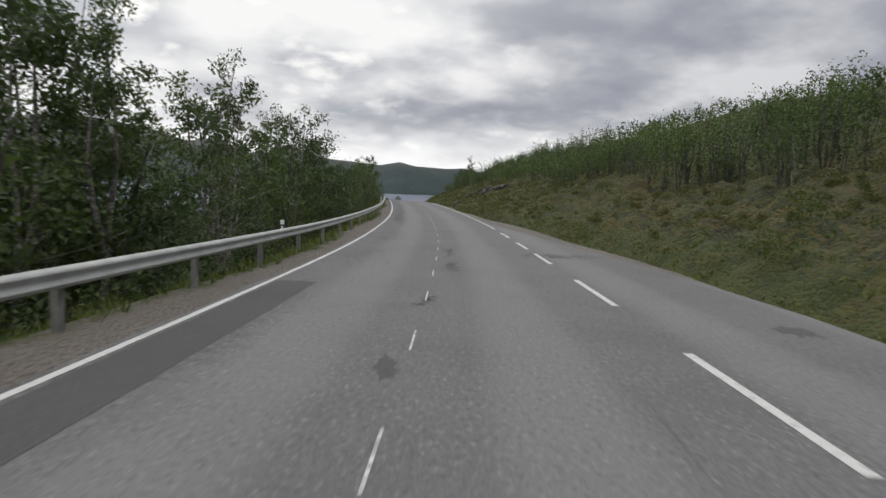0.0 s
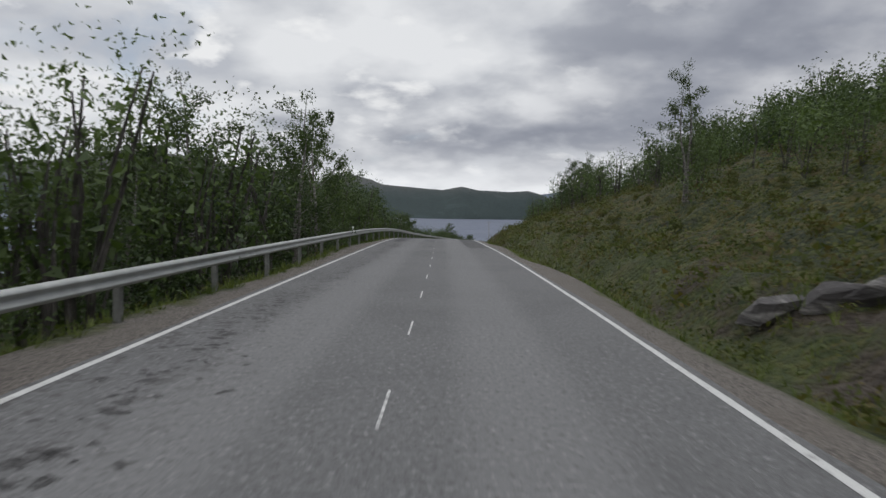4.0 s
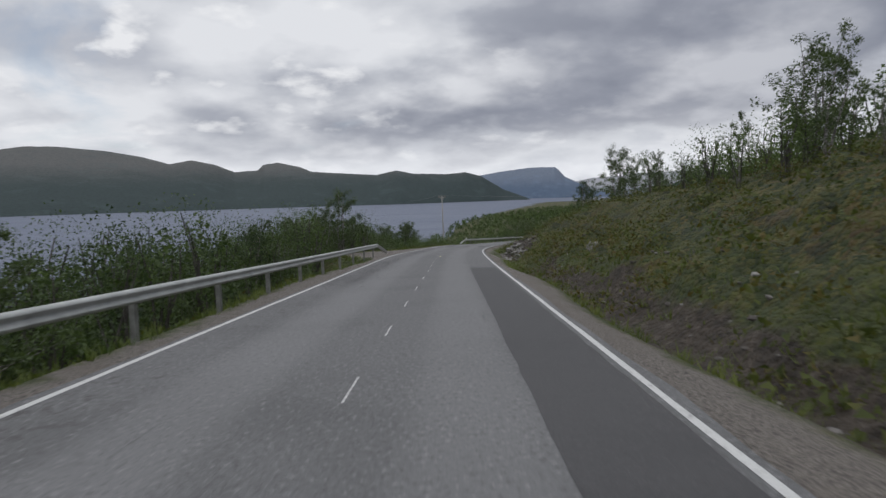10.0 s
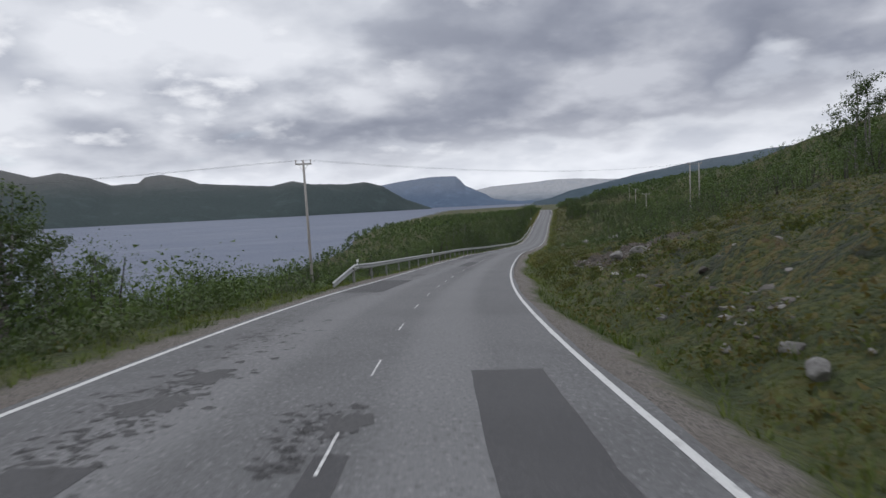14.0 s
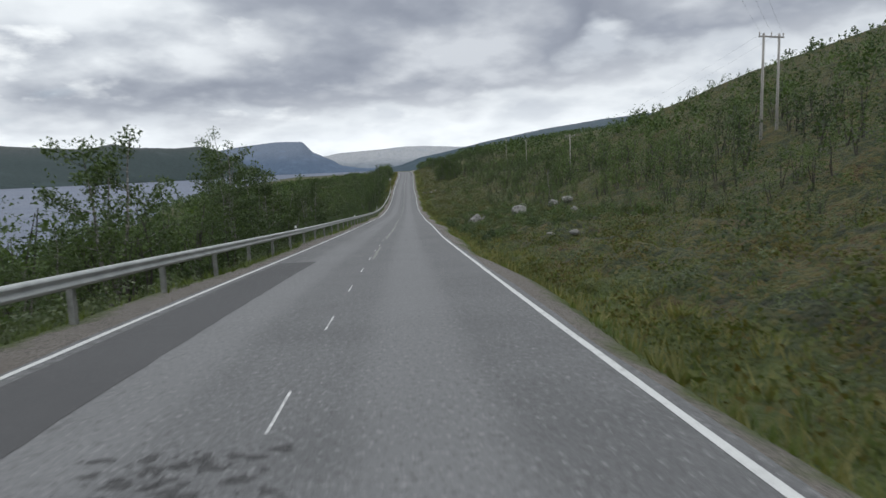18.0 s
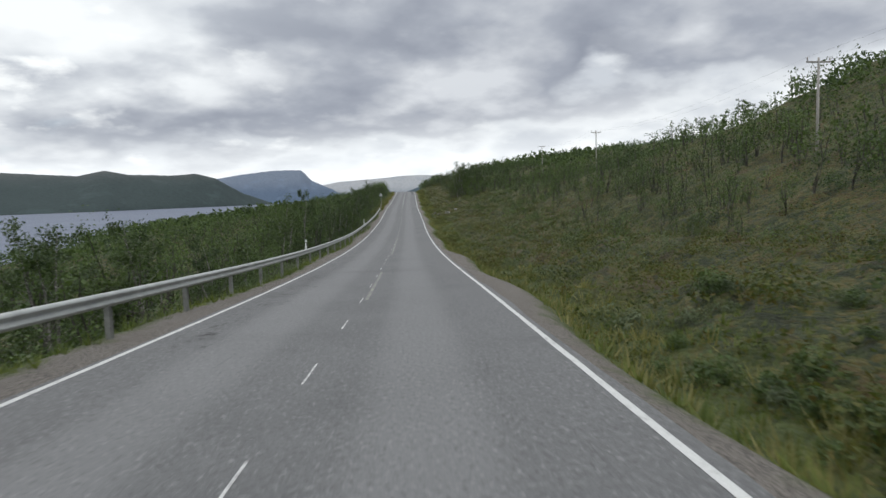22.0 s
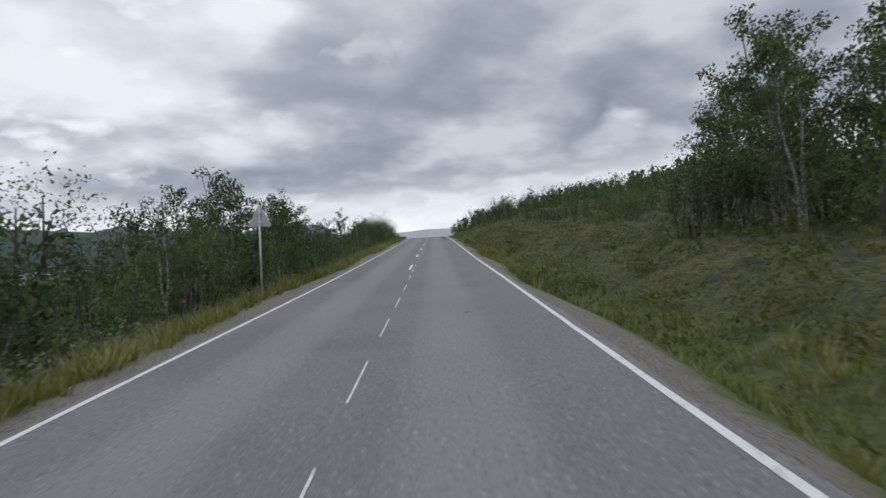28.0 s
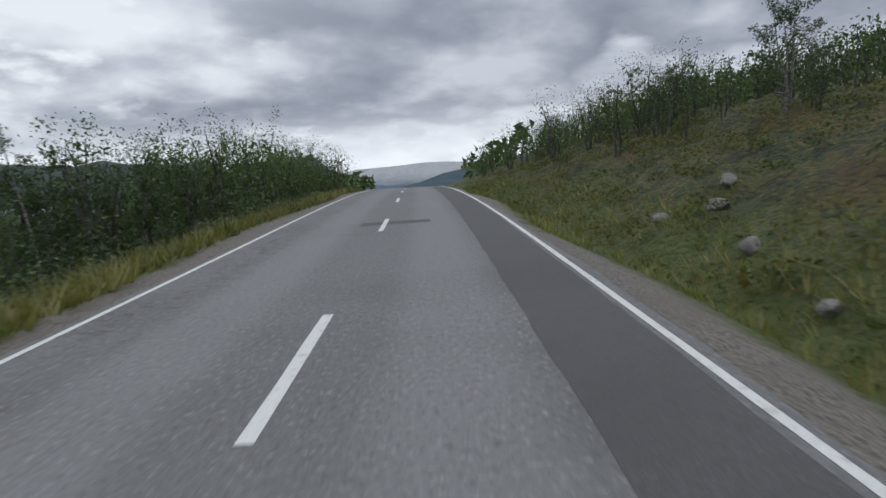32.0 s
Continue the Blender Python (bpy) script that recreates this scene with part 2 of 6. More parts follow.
def on_ground(s, lat, dz=0.0):
    """World place on the ground; far from the road the offsets run all one way, so that the sheet never folds."""
    s, lat = np.broadcast_arrays(np.asarray(s, float), np.asarray(lat, float))
    x, y, z, psi, fall = axis(s)
    w = smooth(25, 110, np.abs(lat))
    turn = psi * (1 - w) + radians(-16) * w
    near = np.clip(lat, -25, 25)
    nx = near * np.cos(psi) + (lat - near) * np.cos(turn)
    ny = near * np.sin(psi) + (lat - near) * np.sin(turn)
    return np.stack([x + nx, y + ny, z + ground_rise(s, lat) + dz], -1)


# ---------------------------------------------------------------- materials
def mat(name, build, rough=0.8, metal=0.0):
    m = bpy.data.materials.new(name)
    m.use_nodes = True
    nt = m.node_tree
    b = nt.nodes["Principled BSDF"]
    b.inputs["Roughness"].default_value, b.inputs["Metallic"].default_value = rough, metal
    build(Nodes(nt, b))
    return m


class Nodes:
    """Short hand for building a material's node tree."""

    def __init__(self, nt, b):
        self.nt, self.b, self.n, self.l = nt, b, nt.nodes, nt.links

    def put(self, sock, v):
        if hasattr(v, "is_output"):
            self.l.new(v, sock)
        elif isinstance(v, tuple) and sock.type == "RGBA":
            sock.default_value = (*v, 1)
        else:
            sock.default_value = v

    def world_xyz(self):
        return self.n.new("ShaderNodeNewGeometry").outputs["Position"]

    def own_xyz(self):
        return self.n.new("ShaderNodeTexCoord").outputs["Object"]

    def uv(self):
        return self.n.new("ShaderNodeTexCoord").outputs["UV"]

    def noise(self, vec, scale, detail=4.0, rough=0.55, distort=0.0):
        nd = self.n.new("ShaderNodeTexNoise")
        self.put(nd.inputs["Vector"], vec)
        for key, v in (("Scale", scale), ("Detail", detail), ("Roughness", rough), ("Distortion", distort)):
            nd.inputs[key].default_value = v
        return nd.outputs["Fac"]

    def tint(self, vec, scale):
        nd = self.n.new("ShaderNodeTexNoise")
        self.put(nd.inputs["Vector"], vec)
        nd.inputs["Scale"].default_value = scale
        return nd.outputs["Color"]

    def cells(self, vec, scale, feature="F1"):
        nd = self.n.new("ShaderNodeTexVoronoi")
        nd.feature = feature
        self.put(nd.inputs["Vector"], vec)
        nd.inputs["Scale"].default_value = scale
        return nd.outputs["Distance"]

    def scaled(self, vec, sx, sy, sz):
        nd = self.n.new("ShaderNodeMapping")
        self.put(nd.inputs["Vector"], vec)
        nd.inputs["Scale"].default_value = (sx, sy, sz)
        return nd.outputs[0]

    def axis(self, vec, k):
        nd = self.n.new("ShaderNodeSeparateXYZ")
        self.put(nd.inputs[0], vec)
        return nd.outputs[k]

    def math(self, op, a, b=0.0, clamp=False):
        nd = self.n.new("ShaderNodeMath")
        nd.operation, nd.use_clamp = op, clamp
        self.put(nd.inputs[0], a)
        self.put(nd.inputs[1], b)
        return nd.outputs[0]

    def span(self, v, a, b):
        nd = self.n.new("ShaderNodeMapRange")
        nd.interpolation_type = "SMOOTHSTEP"
        self.put(nd.inputs[0], v)
        nd.inputs[1].default_value, nd.inputs[2].default_value = a, b
        return nd.outputs[0]

    def mix(self, fac, a, b, blend="MIX"):
        nd = self.n.new("ShaderNodeMix")
        nd.data_type, nd.blend_type = "RGBA", blend
        self.put(nd.inputs[0], fac)
        self.put(nd.inputs[6], a)
        self.put(nd.inputs[7], b)
        return nd.outputs[2]

    def ramp(self, fac, stops):
        nd = self.n.new("ShaderNodeValToRGB")
        while len(nd.color_ramp.elements) < len(stops):
            nd.color_ramp.elements.new(0.5)
        for el, (pos, col) in zip(nd.color_ramp.elements, stops):
            el.position, el.color = pos, (*col, 1)
        self.put(nd.inputs[0], fac)
        return nd.outputs[0]

    def island(self):
        return self.n.new("ShaderNodeNewGeometry").outputs["Random Per Island"]

    def chance(self):
        return self.n.new("ShaderNodeObjectInfo").outputs["Random"]

    def colour(self, v):
        self.put(self.b.inputs["Base Color"], v)

    def rough(self, v):
        self.put(self.b.inputs["Roughness"], v)

    def bump(self, height, strength, depth=0.02):
        nd = self.n.new("ShaderNodeBump")
        nd.inputs["Strength"].default_value, nd.inputs["Distance"].default_value = strength, depth
        self.put(nd.inputs["Height"], height)
        self.put(self.b.inputs["Normal"], nd.outputs[0])


def asphalt(dark, light, worn):
    def build(k):
        p, uv = k.world_xyz(), k.uv()
        lat = k.axis(uv, 0)
        grit = k.noise(p, 24.0, 4.0, 0.75)
        speck = k.cells(p, 55.0)
        blot = k.noise(p, 0.35, 5.0, 0.6, 0.4)
        col = k.ramp(grit, [(0.3, dark), (0.5, tuple((a + b) / 2 for a, b in zip(dark, light))), (0.72, light)])
        col = k.mix(k.math("MULTIPLY", k.span(speck, 0.25, 0.08), 0.6), col, (0.32, 0.313, 0.306))
        col = k.mix(k.math("MULTIPLY", k.span(blot, 0.42, 0.68), 0.35), col, dark)
        if worn:
            # polished wheel paths, ravelled surface and cracks along the left lane
            tracks = k.math("ABSOLUTE", k.math("SINE", k.math("MULTIPLY", k.math("ADD", lat, 0.10), 1.12)))
            col = k.mix(k.math("MULTIPLY", k.span(tracks, 0.62, 0.98), 0.38), col, (0.192, 0.191, 0.191))
            drift = k.noise(k.scaled(uv, 0.55, 0.05, 1.0), 1.0, 5.0, 0.6, 0.3)
            edge = k.span(k.math("ADD", lat, k.math("MULTIPLY", drift, 3.4)), 0.3, -0.9)
            zone = k.span(k.noise(k.scaled(uv, 0.25, 0.045, 1.0), 1.0, 3.0, 0.6, 0.3), 0.40, 0.62)
            torn = k.noise(k.scaled(uv, 4.2, 4.6, 1.0), 1.0, 6.0, 0.68, 0.6)
            band = k.span(k.noise(k.scaled(uv, 1.1, 0.22, 1.0), 1.0, 3.0, 0.55, 0.3), 0.36, 0.66)
            fleck = k.span(k.math("ADD", torn, k.math("MULTIPLY", band, 0.10)), 0.585, 0.655)
            hole = k.math("MULTIPLY", fleck, k.math("MULTIPLY", edge, k.math("ADD", 0.35, k.math("MULTIPLY", zone, 0.65))))
            col = k.mix(k.math("MULTIPLY", hole, 0.65), col, (0.040, 0.036, 0.034))
            pick = k.noise(k.scaled(uv, 17.0, 13.0, 1.0), 1.0, 3.0, 0.6)
            col = k.mix(k.math("MULTIPLY", k.span(pick, 0.56, 0.67), 0.6), col, (0.058, 0.055, 0.053))
            col = k.mix(k.math("MULTIPLY", k.span(pick, 0.43, 0.31), 0.5), col, (0.29, 0.286, 0.282))
            seam = k.noise(k.scaled(uv, 6.0, 0.25, 1.0), 1.0, 4.0, 0.6, 0.2)
            col = k.mix(k.math("MULTIPLY", k.span(seam, 0.66, 0.74), 0.55), col, dark)
        k.colour(col)
        k.rough(k.math("ADD", 0.72, k.math("MULTIPLY", grit, 0.2)))
        k.bump(k.math("ADD", grit, k.math("MULTIPLY", speck, -0.7)), 0.55, 0.012)
    return build


M_ROAD = mat("old_asphalt", asphalt((0.058, 0.0575, 0.058), (0.158, 0.157, 0.158), True))
M_PATCH = mat("fresh_asphalt", asphalt((0.037, 0.036, 0.037), (0.070, 0.068, 0.069), False))
M_TORN = mat("torn_asphalt", asphalt((0.022, 0.021, 0.021), (0.074, 0.072, 0.071), False))
M_HOLE = mat("broken_asphalt", asphalt((0.034, 0.033, 0.033), (0.088, 0.086, 0.085), False))


def paint(k):
    p = k.world_xyz()
    wear = k.noise(p, 9.0, 6.0, 0.7, 0.3)
    fine = k.noise(p, 60.0, 3.0, 0.7)
    col = k.ramp(fine, [(0.3, (0.40, 0.40, 0.385)), (0.7, (0.58, 0.58, 0.56))])
    k.colour(k.mix(k.span(wear, 0.53, 0.68), col, (0.27, 0.262, 0.255)))
    k.bump(fine, 0.3, 0.005)


M_PAINT = mat("road_paint", paint, 0.6)


def old_paint(k):
    p = k.world_xyz()
    wear = k.noise(p, 14.0, 6.0, 0.75, 0.3)
    k.colour(k.mix(k.span(wear, 0.42, 0.58), (0.58, 0.58, 0.56), (0.25, 0.245, 0.24)))


M_OLD = mat("thin_road_paint", old_paint, 0.6)


def plain(col, grain=20.0, vary=0.12):
    def build(k):
        a = k.noise(k.world_xyz(), grain, 4.0, 0.6)
        k.colour(k.mix(a, tuple(c * (1 - vary) for c in col), tuple(min(1.0, c * (1 + vary)) for c in col)))
    return build


def ghost_paint(k):
    wear = k.noise(k.world_xyz(), 7.0, 7.0, 0.75, 0.3)
    k.colour(k.mix(k.span(wear, 0.36, 0.52), (0.25, 0.26, 0.19), (0.125, 0.123, 0.120)))


M_GHOST = mat("ghost_road_paint", ghost_paint, 0.7)


def yellow_paint(k):
    p = k.world_xyz()
    wear = k.noise(p, 16.0, 6.0, 0.75, 0.3)
    k.colour(k.mix(k.span(wear, 0.40, 0.60), (0.62, 0.55, 0.22), (0.24, 0.235, 0.22)))


M_TAR = mat("tar", plain((0.035, 0.034, 0.034), 15.0, 0.3), 0.6)
M_YELLOW = mat("old_yellow_paint", yellow_paint, 0.6)


def gravel(k):
    p = k.world_xyz()
    big, fine = k.noise(p, 1.3, 5.0, 0.6), k.cells(p, 22.0)
    col = k.ramp(fine, [(0.05, (0.30, 0.26, 0.215)), (0.5, (0.21, 0.18, 0.15)), (0.9, (0.11, 0.095, 0.08))])
    k.colour(k.mix(k.math("MULTIPLY", k.span(big, 0.5, 0.72), 0.7), col, (0.13, 0.10, 0.075)))
    k.bump(fine, 0.8, 0.03)


def earth(k):
    p = k.world_xyz()
    wide, mid, fine = k.noise(p, 0.05, 4.0, 0.6, 0.5), k.noise(p, 0.42, 6.0, 0.62, 0.6), k.noise(p, 9.0, 5.0, 0.7)
    # mats of small-leaved shrubs: each little clump has its own green
    tuft = k.n.new("ShaderNodeTexVoronoi")
    k.put(tuft.inputs["Vector"], k.mix(0.08, p, k.tint(p, 3.0), "ADD"))
    tuft.inputs["Scale"].default_value = 7.0
    own = k.axis(tuft.outputs["Color"], 0)
    col = k.ramp(k.math("ADD", k.math("MULTIPLY", mid, 0.75), k.math("MULTIPLY", own, 0.28)), [(0.34, (0.015, 0.022, 0.006)), (0.45, (0.026, 0.039, 0.008)), (0.54, (0.062, 0.066, 0.013)), (0.62, (0.092, 0.074, 0.018)), (0.72, (0.066, 0.042, 0.016))])
    col = k.mix(k.math("MULTIPLY", k.span(wide, 0.5, 0.68), 0.4), col, (0.056, 0.064, 0.015))
    col = k.mix(k.math("MULTIPLY", k.span(fine, 0.52, 0.66), 0.6), col, (0.016, 0.020, 0.008))
    mott = k.noise(p, 1.1, 7.0, 0.70, 0.5)
    col = k.mix(k.math("MULTIPLY", k.span(mott, 0.52, 0.60), 0.7), col, (0.013, 0.017, 0.007))
    col = k.mix(k.math("MULTIPLY", k.span(mott, 0.46, 0.36), 0.55), col, (0.092, 0.090, 0.022))
    col = k.mix(k.math("MULTIPLY", k.span(k.noise(p, 0.23, 4.0, 0.6), 0.58, 0.70), 0.5), col, (0.085, 0.048, 0.024))
    # a grassy strip next to the gravel, wider along the wet meadow
    lat = k.axis(k.uv(), 0)
    turf = k.span(k.math("ADD", lat, k.math("MULTIPLY", k.math("SUBTRACT", mid, 0.5), 5.0)), 4.2, 1.2)
    turf = k.math("MULTIPLY", turf, k.math("ADD", 0.45, k.math("MULTIPLY", k.span(k.axis(k.uv(), 1), 322.0, 350.0), 0.4)))
    col = k.mix(turf, col, k.ramp(k.noise(k.scaled(p, 1.0, 1.0, 0.3), 8.0, 5.0, 0.7), [(0.3, (0.030, 0.046, 0.010)), (0.5, (0.066, 0.088, 0.019)), (0.72, (0.115, 0.125, 0.036))]))
    # bare stony gravel beside the carriageway
    rag = k.math("MULTIPLY", k.math("SUBTRACT", k.noise(p, 0.9, 5.0, 0.65), 0.5), 1.9)
    bare = k.span(k.math("ADD", lat, rag), 0.42, -0.18)
    stones = k.cells(p, 26.0)
    dust = k.noise(p, 0.7, 5.0, 0.6)
    grit = k.ramp(stones, [(0.05, (0.27, 0.243, 0.215)), (0.4, (0.17, 0.151, 0.132)), (0.85, (0.065, 0.057, 0.050))])
    grit = k.mix(k.math("MULTIPLY", k.span(dust, 0.46, 0.7), 0.6), grit, (0.135, 0.116, 0.098))
    soil = k.n.new("ShaderNodeUVMap")
    soil.uv_map = "Soil"
    broken = k.math("ADD", k.axis(soil.outputs[0], 0), k.math("MULTIPLY", k.math("SUBTRACT", mid, 0.5), 1.6))
    dirt = k.ramp(k.noise(p, 3.0, 6.0, 0.65), [(0.3, (0.022, 0.017, 0.012)), (0.55, (0.062, 0.048, 0.035)), (0.75, (0.14, 0.12, 0.10))])
    col = k.mix(k.span(broken, 0.40, 0.62), col, dirt)
    k.colour(k.mix(bare, col, grit))
    lumps = k.noise(p, 1.7, 5.0, 0.65)
    k.bump(k.math("ADD", k.math("ADD", fine, k.math("MULTIPLY", stones, -0.4)), k.math("MULTIPLY", k.math("ADD", k.math("MULTIPLY", lumps, 3.0), k.math("MULTIPLY", tuft.outputs["Distance"], -1.6)), k.math("SUBTRACT", 1.0, bare))), 0.9, 0.10)


M_EARTH = mat("heath_ground", earth, 0.95)


def rock(k):
    p = k.own_xyz()
    q = k.world_xyz()
    a, b = k.noise(p, 1.6, 6.0, 0.62, 0.5), k.noise(q, 9.0, 5.0, 0.65)
    col = k.ramp(a, [(0.3, (0.085, 0.081, 0.075)), (0.5, (0.185, 0.179, 0.169)), (0.7, (0.31, 0.302, 0.288))])
    col = k.mix(k.math("MULTIPLY", k.span(b, 0.50, 0.66), 0.7), col, (0.075, 0.070, 0.062))
    moss = k.noise(q, 1.1, 4.0, 0.6)
    k.colour(k.mix(k.math("MULTIPLY", k.span(moss, 0.60, 0.74), 0.7), col, (0.06, 0.07, 0.022)))
    k.bump(k.math("ADD", a, k.math("MULTIPLY", b, 0.4)), 0.8, 0.12)


M_ROCK = mat("lichen_granite", rock, 0.9)


def dark_rock(k):
    q = k.world_xyz()
    a, b = k.noise(q, 1.2, 6.0, 0.65, 0.8), k.noise(q, 12.0, 5.0, 0.65)
    col = k.ramp(a, [(0.3, (0.030, 0.026, 0.023)), (0.5, (0.075, 0.065, 0.058)), (0.68, (0.17, 0.155, 0.142))])
    col = k.mix(k.math("MULTIPLY", k.span(b, 0.52, 0.7), 0.5), col, (0.06, 0.05, 0.042))
    moss = k.noise(q, 0.9, 5.0, 0.65)
    k.colour(k.mix(k.math("MULTIPLY", k.span(moss, 0.50, 0.58), 0.85), col, (0.034, 0.042, 0.012)))
    k.bump(k.math("ADD", a, k.math("MULTIPLY", b, 0.4)), 0.9, 0.1)


def rubble_rock(k):
    q = k.world_xyz()
    a = k.noise(q, 7.0, 5.0, 0.65)
    col = k.ramp(k.math("ADD", k.math("MULTIPLY", k.island(), 0.7), k.math("MULTIPLY", a, 0.3)), [(0.15, (0.05, 0.043, 0.037)), (0.55, (0.115, 0.104, 0.094)), (0.88, (0.27, 0.26, 0.245))])
    k.colour(col)
    k.bump(a, 0.5, 0.02)


M_RUBBLE = mat("rubble_rock", rubble_rock, 0.9)
M_CUT = mat("broken_rock", dark_rock, 0.9)


def ledge_rock(k):
    q = k.world_xyz()
    a, b = k.noise(k.scaled(q, 0.7, 0.7, 2.6), 1.3, 6.0, 0.65, 0.6), k.noise(q, 11.0, 5.0, 0.65)
    col = k.ramp(a, [(0.34, (0.028, 0.025, 0.025)), (0.52, (0.062, 0.057, 0.056)), (0.60, (0.14, 0.132, 0.126)), (0.70, (0.29, 0.28, 0.265))])
    k.colour(k.mix(k.math("MULTIPLY", k.span(b, 0.52, 0.7), 0.5), col, (0.045, 0.042, 0.035)))
    k.bump(k.math("ADD", a, k.math("MULTIPLY", b, 0.4)), 0.9, 0.08)


def rust_rock(k):
    q = k.world_xyz()
    a, b = k.noise(k.scaled(q, 1.0, 1.0, 3.0), 1.5, 6.0, 0.65, 0.5), k.noise(q, 12.0, 5.0, 0.65)
    col = k.ramp(a, [(0.32, (0.07, 0.058, 0.048)), (0.5, (0.15, 0.125, 0.105)), (0.68, (0.26, 0.225, 0.195))])
    k.colour(k.mix(k.math("MULTIPLY", k.span(b, 0.50, 0.68), 0.6), col, (0.045, 0.048, 0.02)))
    k.bump(k.math("ADD", a, k.math("MULTIPLY", b, 0.4)), 0.9, 0.1)


M_RUST = mat("brownish_slab_rock", rust_rock, 0.9)
M_LEDGE = mat("streaked_dark_rock", ledge_rock, 0.85)


def leaf(lo, hi, spread, rust=None):
    def build(k):
        r = k.island()
        q = k.noise(k.world_xyz(), spread, 3.0, 0.6)
        wide = k.noise(k.world_xyz(), spread * 0.17, 2.0, 0.5)
        tone = k.math("ADD", k.math("MULTIPLY", q, 1.0), k.math("MULTIPLY", wide, 0.7))
        col = k.ramp(k.math("SUBTRACT", k.math("ADD", k.math("MULTIPLY", r, 0.34), tone), 0.47), [(0.25, lo), (0.85, hi)] if rust is None else [(0.22, lo), (0.55, hi), (0.74, rust), (0.9, lo)])
        k.colour(col)
        k.b.inputs["Transmission Weight"].default_value = 0.0
        k.b.inputs["Specular IOR Level"].default_value = 0.35
        # light through the leaves
        thin = k.n.new("ShaderNodeBsdfTranslucent")
        k.put(thin.inputs[0], k.mix(1.0, col, (1.25, 1.35, 0.7), "MULTIPLY"))
        both = k.n.new("ShaderNodeMixShader")
        both.inputs[0].default_value = 0.30
        k.l.new(k.b.outputs[0], both.inputs[1])
        k.l.new(thin.outputs[0], both.inputs[2])
        k.l.new(both.outputs[0], k.n["Material Output"].inputs[0])
    return build


M_LEAF = mat("birch_leaves", leaf((0.022, 0.038, 0.015), (0.080, 0.114, 0.037), 0.30), 0.55)
M_WOODS = mat("wood_leaves", leaf((0.020, 0.037, 0.014), (0.098, 0.140, 0.042), 0.30), 0.6)
M_SHRUB = mat("heath_shrub_leaves", leaf((0.022, 0.034, 0.010), (0.078, 0.094, 0.020), 0.55, (0.096, 0.072, 0.018)), 0.7)
M_WILLOW = mat("willow_leaves", leaf((0.045, 0.064, 0.032), (0.135, 0.155, 0.088), 0.4), 0.7)
M_STRAW = mat("dry_verge_grass", leaf((0.075, 0.082, 0.022), (0.21, 0.19, 0.075), 0.4), 0.8)
M_GRASS = mat("verge_grass", leaf((0.038, 0.064, 0.012), (0.135, 0.158, 0.036), 0.4), 0.75)


def bark(k):
    p = k.own_xyz()
    a = k.noise(k.scaled(p, 3.0, 3.0, 9.0), 2.0, 5.0, 0.65)
    k.colour(k.ramp(a, [(0.36, (0.045, 0.040, 0.036)), (0.54, (0.17, 0.158, 0.145)), (0.72, (0.42, 0.405, 0.38))]))
    k.bump(a, 0.5, 0.01)


M_BARK = mat("birch_bark", bark, 0.85)


def stem(k):
    a = k.noise(k.scaled(k.world_xyz(), 3.0, 3.0, 1.2), 1.0, 4.0, 0.65)
    k.colour(k.ramp(a, [(0.40, (0.032, 0.029, 0.025)), (0.58, (0.085, 0.078, 0.070)), (0.74, (0.26, 0.25, 0.235))]))


M_STEM = mat("young_birch_stems", stem, 0.9)


def zinc(k):
    p = k.world_xyz()
    a, b = k.noise(p, 2.2, 5.0, 0.6), k.noise(p, 26.0, 4.0, 0.6)
    col = k.ramp(a, [(0.3, (0.29, 0.30, 0.287)), (0.7, (0.45, 0.46, 0.445))])
    k.colour(k.mix(k.math("MULTIPLY", k.span(b, 0.55, 0.72), 0.35), col, (0.27, 0.265, 0.25)))
    k.rough(k.math("ADD", 0.42, k.math("MULTIPLY", a, 0.25)))


M_ZINC = mat("weathered_galvanised_steel", zinc, 0.5, 0.55)


def post_zinc(k):
    p = k.world_xyz()
    a = k.noise(p, 5.0, 5.0, 0.65)
    k.colour(k.ramp(a, [(0.3, (0.13, 0.13, 0.122)), (0.55, (0.21, 0.212, 0.20)), (0.75, (0.29, 0.29, 0.275))]))


M_POST = mat("dull_stained_steel", post_zinc, 0.7, 0.3)


def timber(k):
    p = k.own_xyz()
    a = k.noise(k.scaled(p, 22.0, 22.0, 0.7), 1.0, 4.0, 0.6)
    k.colour(k.ramp(a, [(0.3, (0.19, 0.175, 0.16)), (0.7, (0.38, 0.36, 0.335))]))
    k.bump(a, 0.4, 0.01)


M_TIMBER = mat("grey_timber", timber, 0.85)


M_WHITE = mat("white_plastic", plain((0.74, 0.75, 0.74), 12.0, 0.1), 0.45)
M_BLACK = mat("black_plastic", plain((0.03, 0.03, 0.03)), 0.5)
M_SIGN = mat("grey_sign_back", plain((0.36, 0.37, 0.38), 6.0, 0.1), 0.5, 0.3)
M_WIRE = mat("dull_wire", plain((0.16, 0.165, 0.17)), 0.5, 0.5)
M_PORCELAIN = mat("insulator", plain((0.30, 0.26, 0.22)), 0.3)


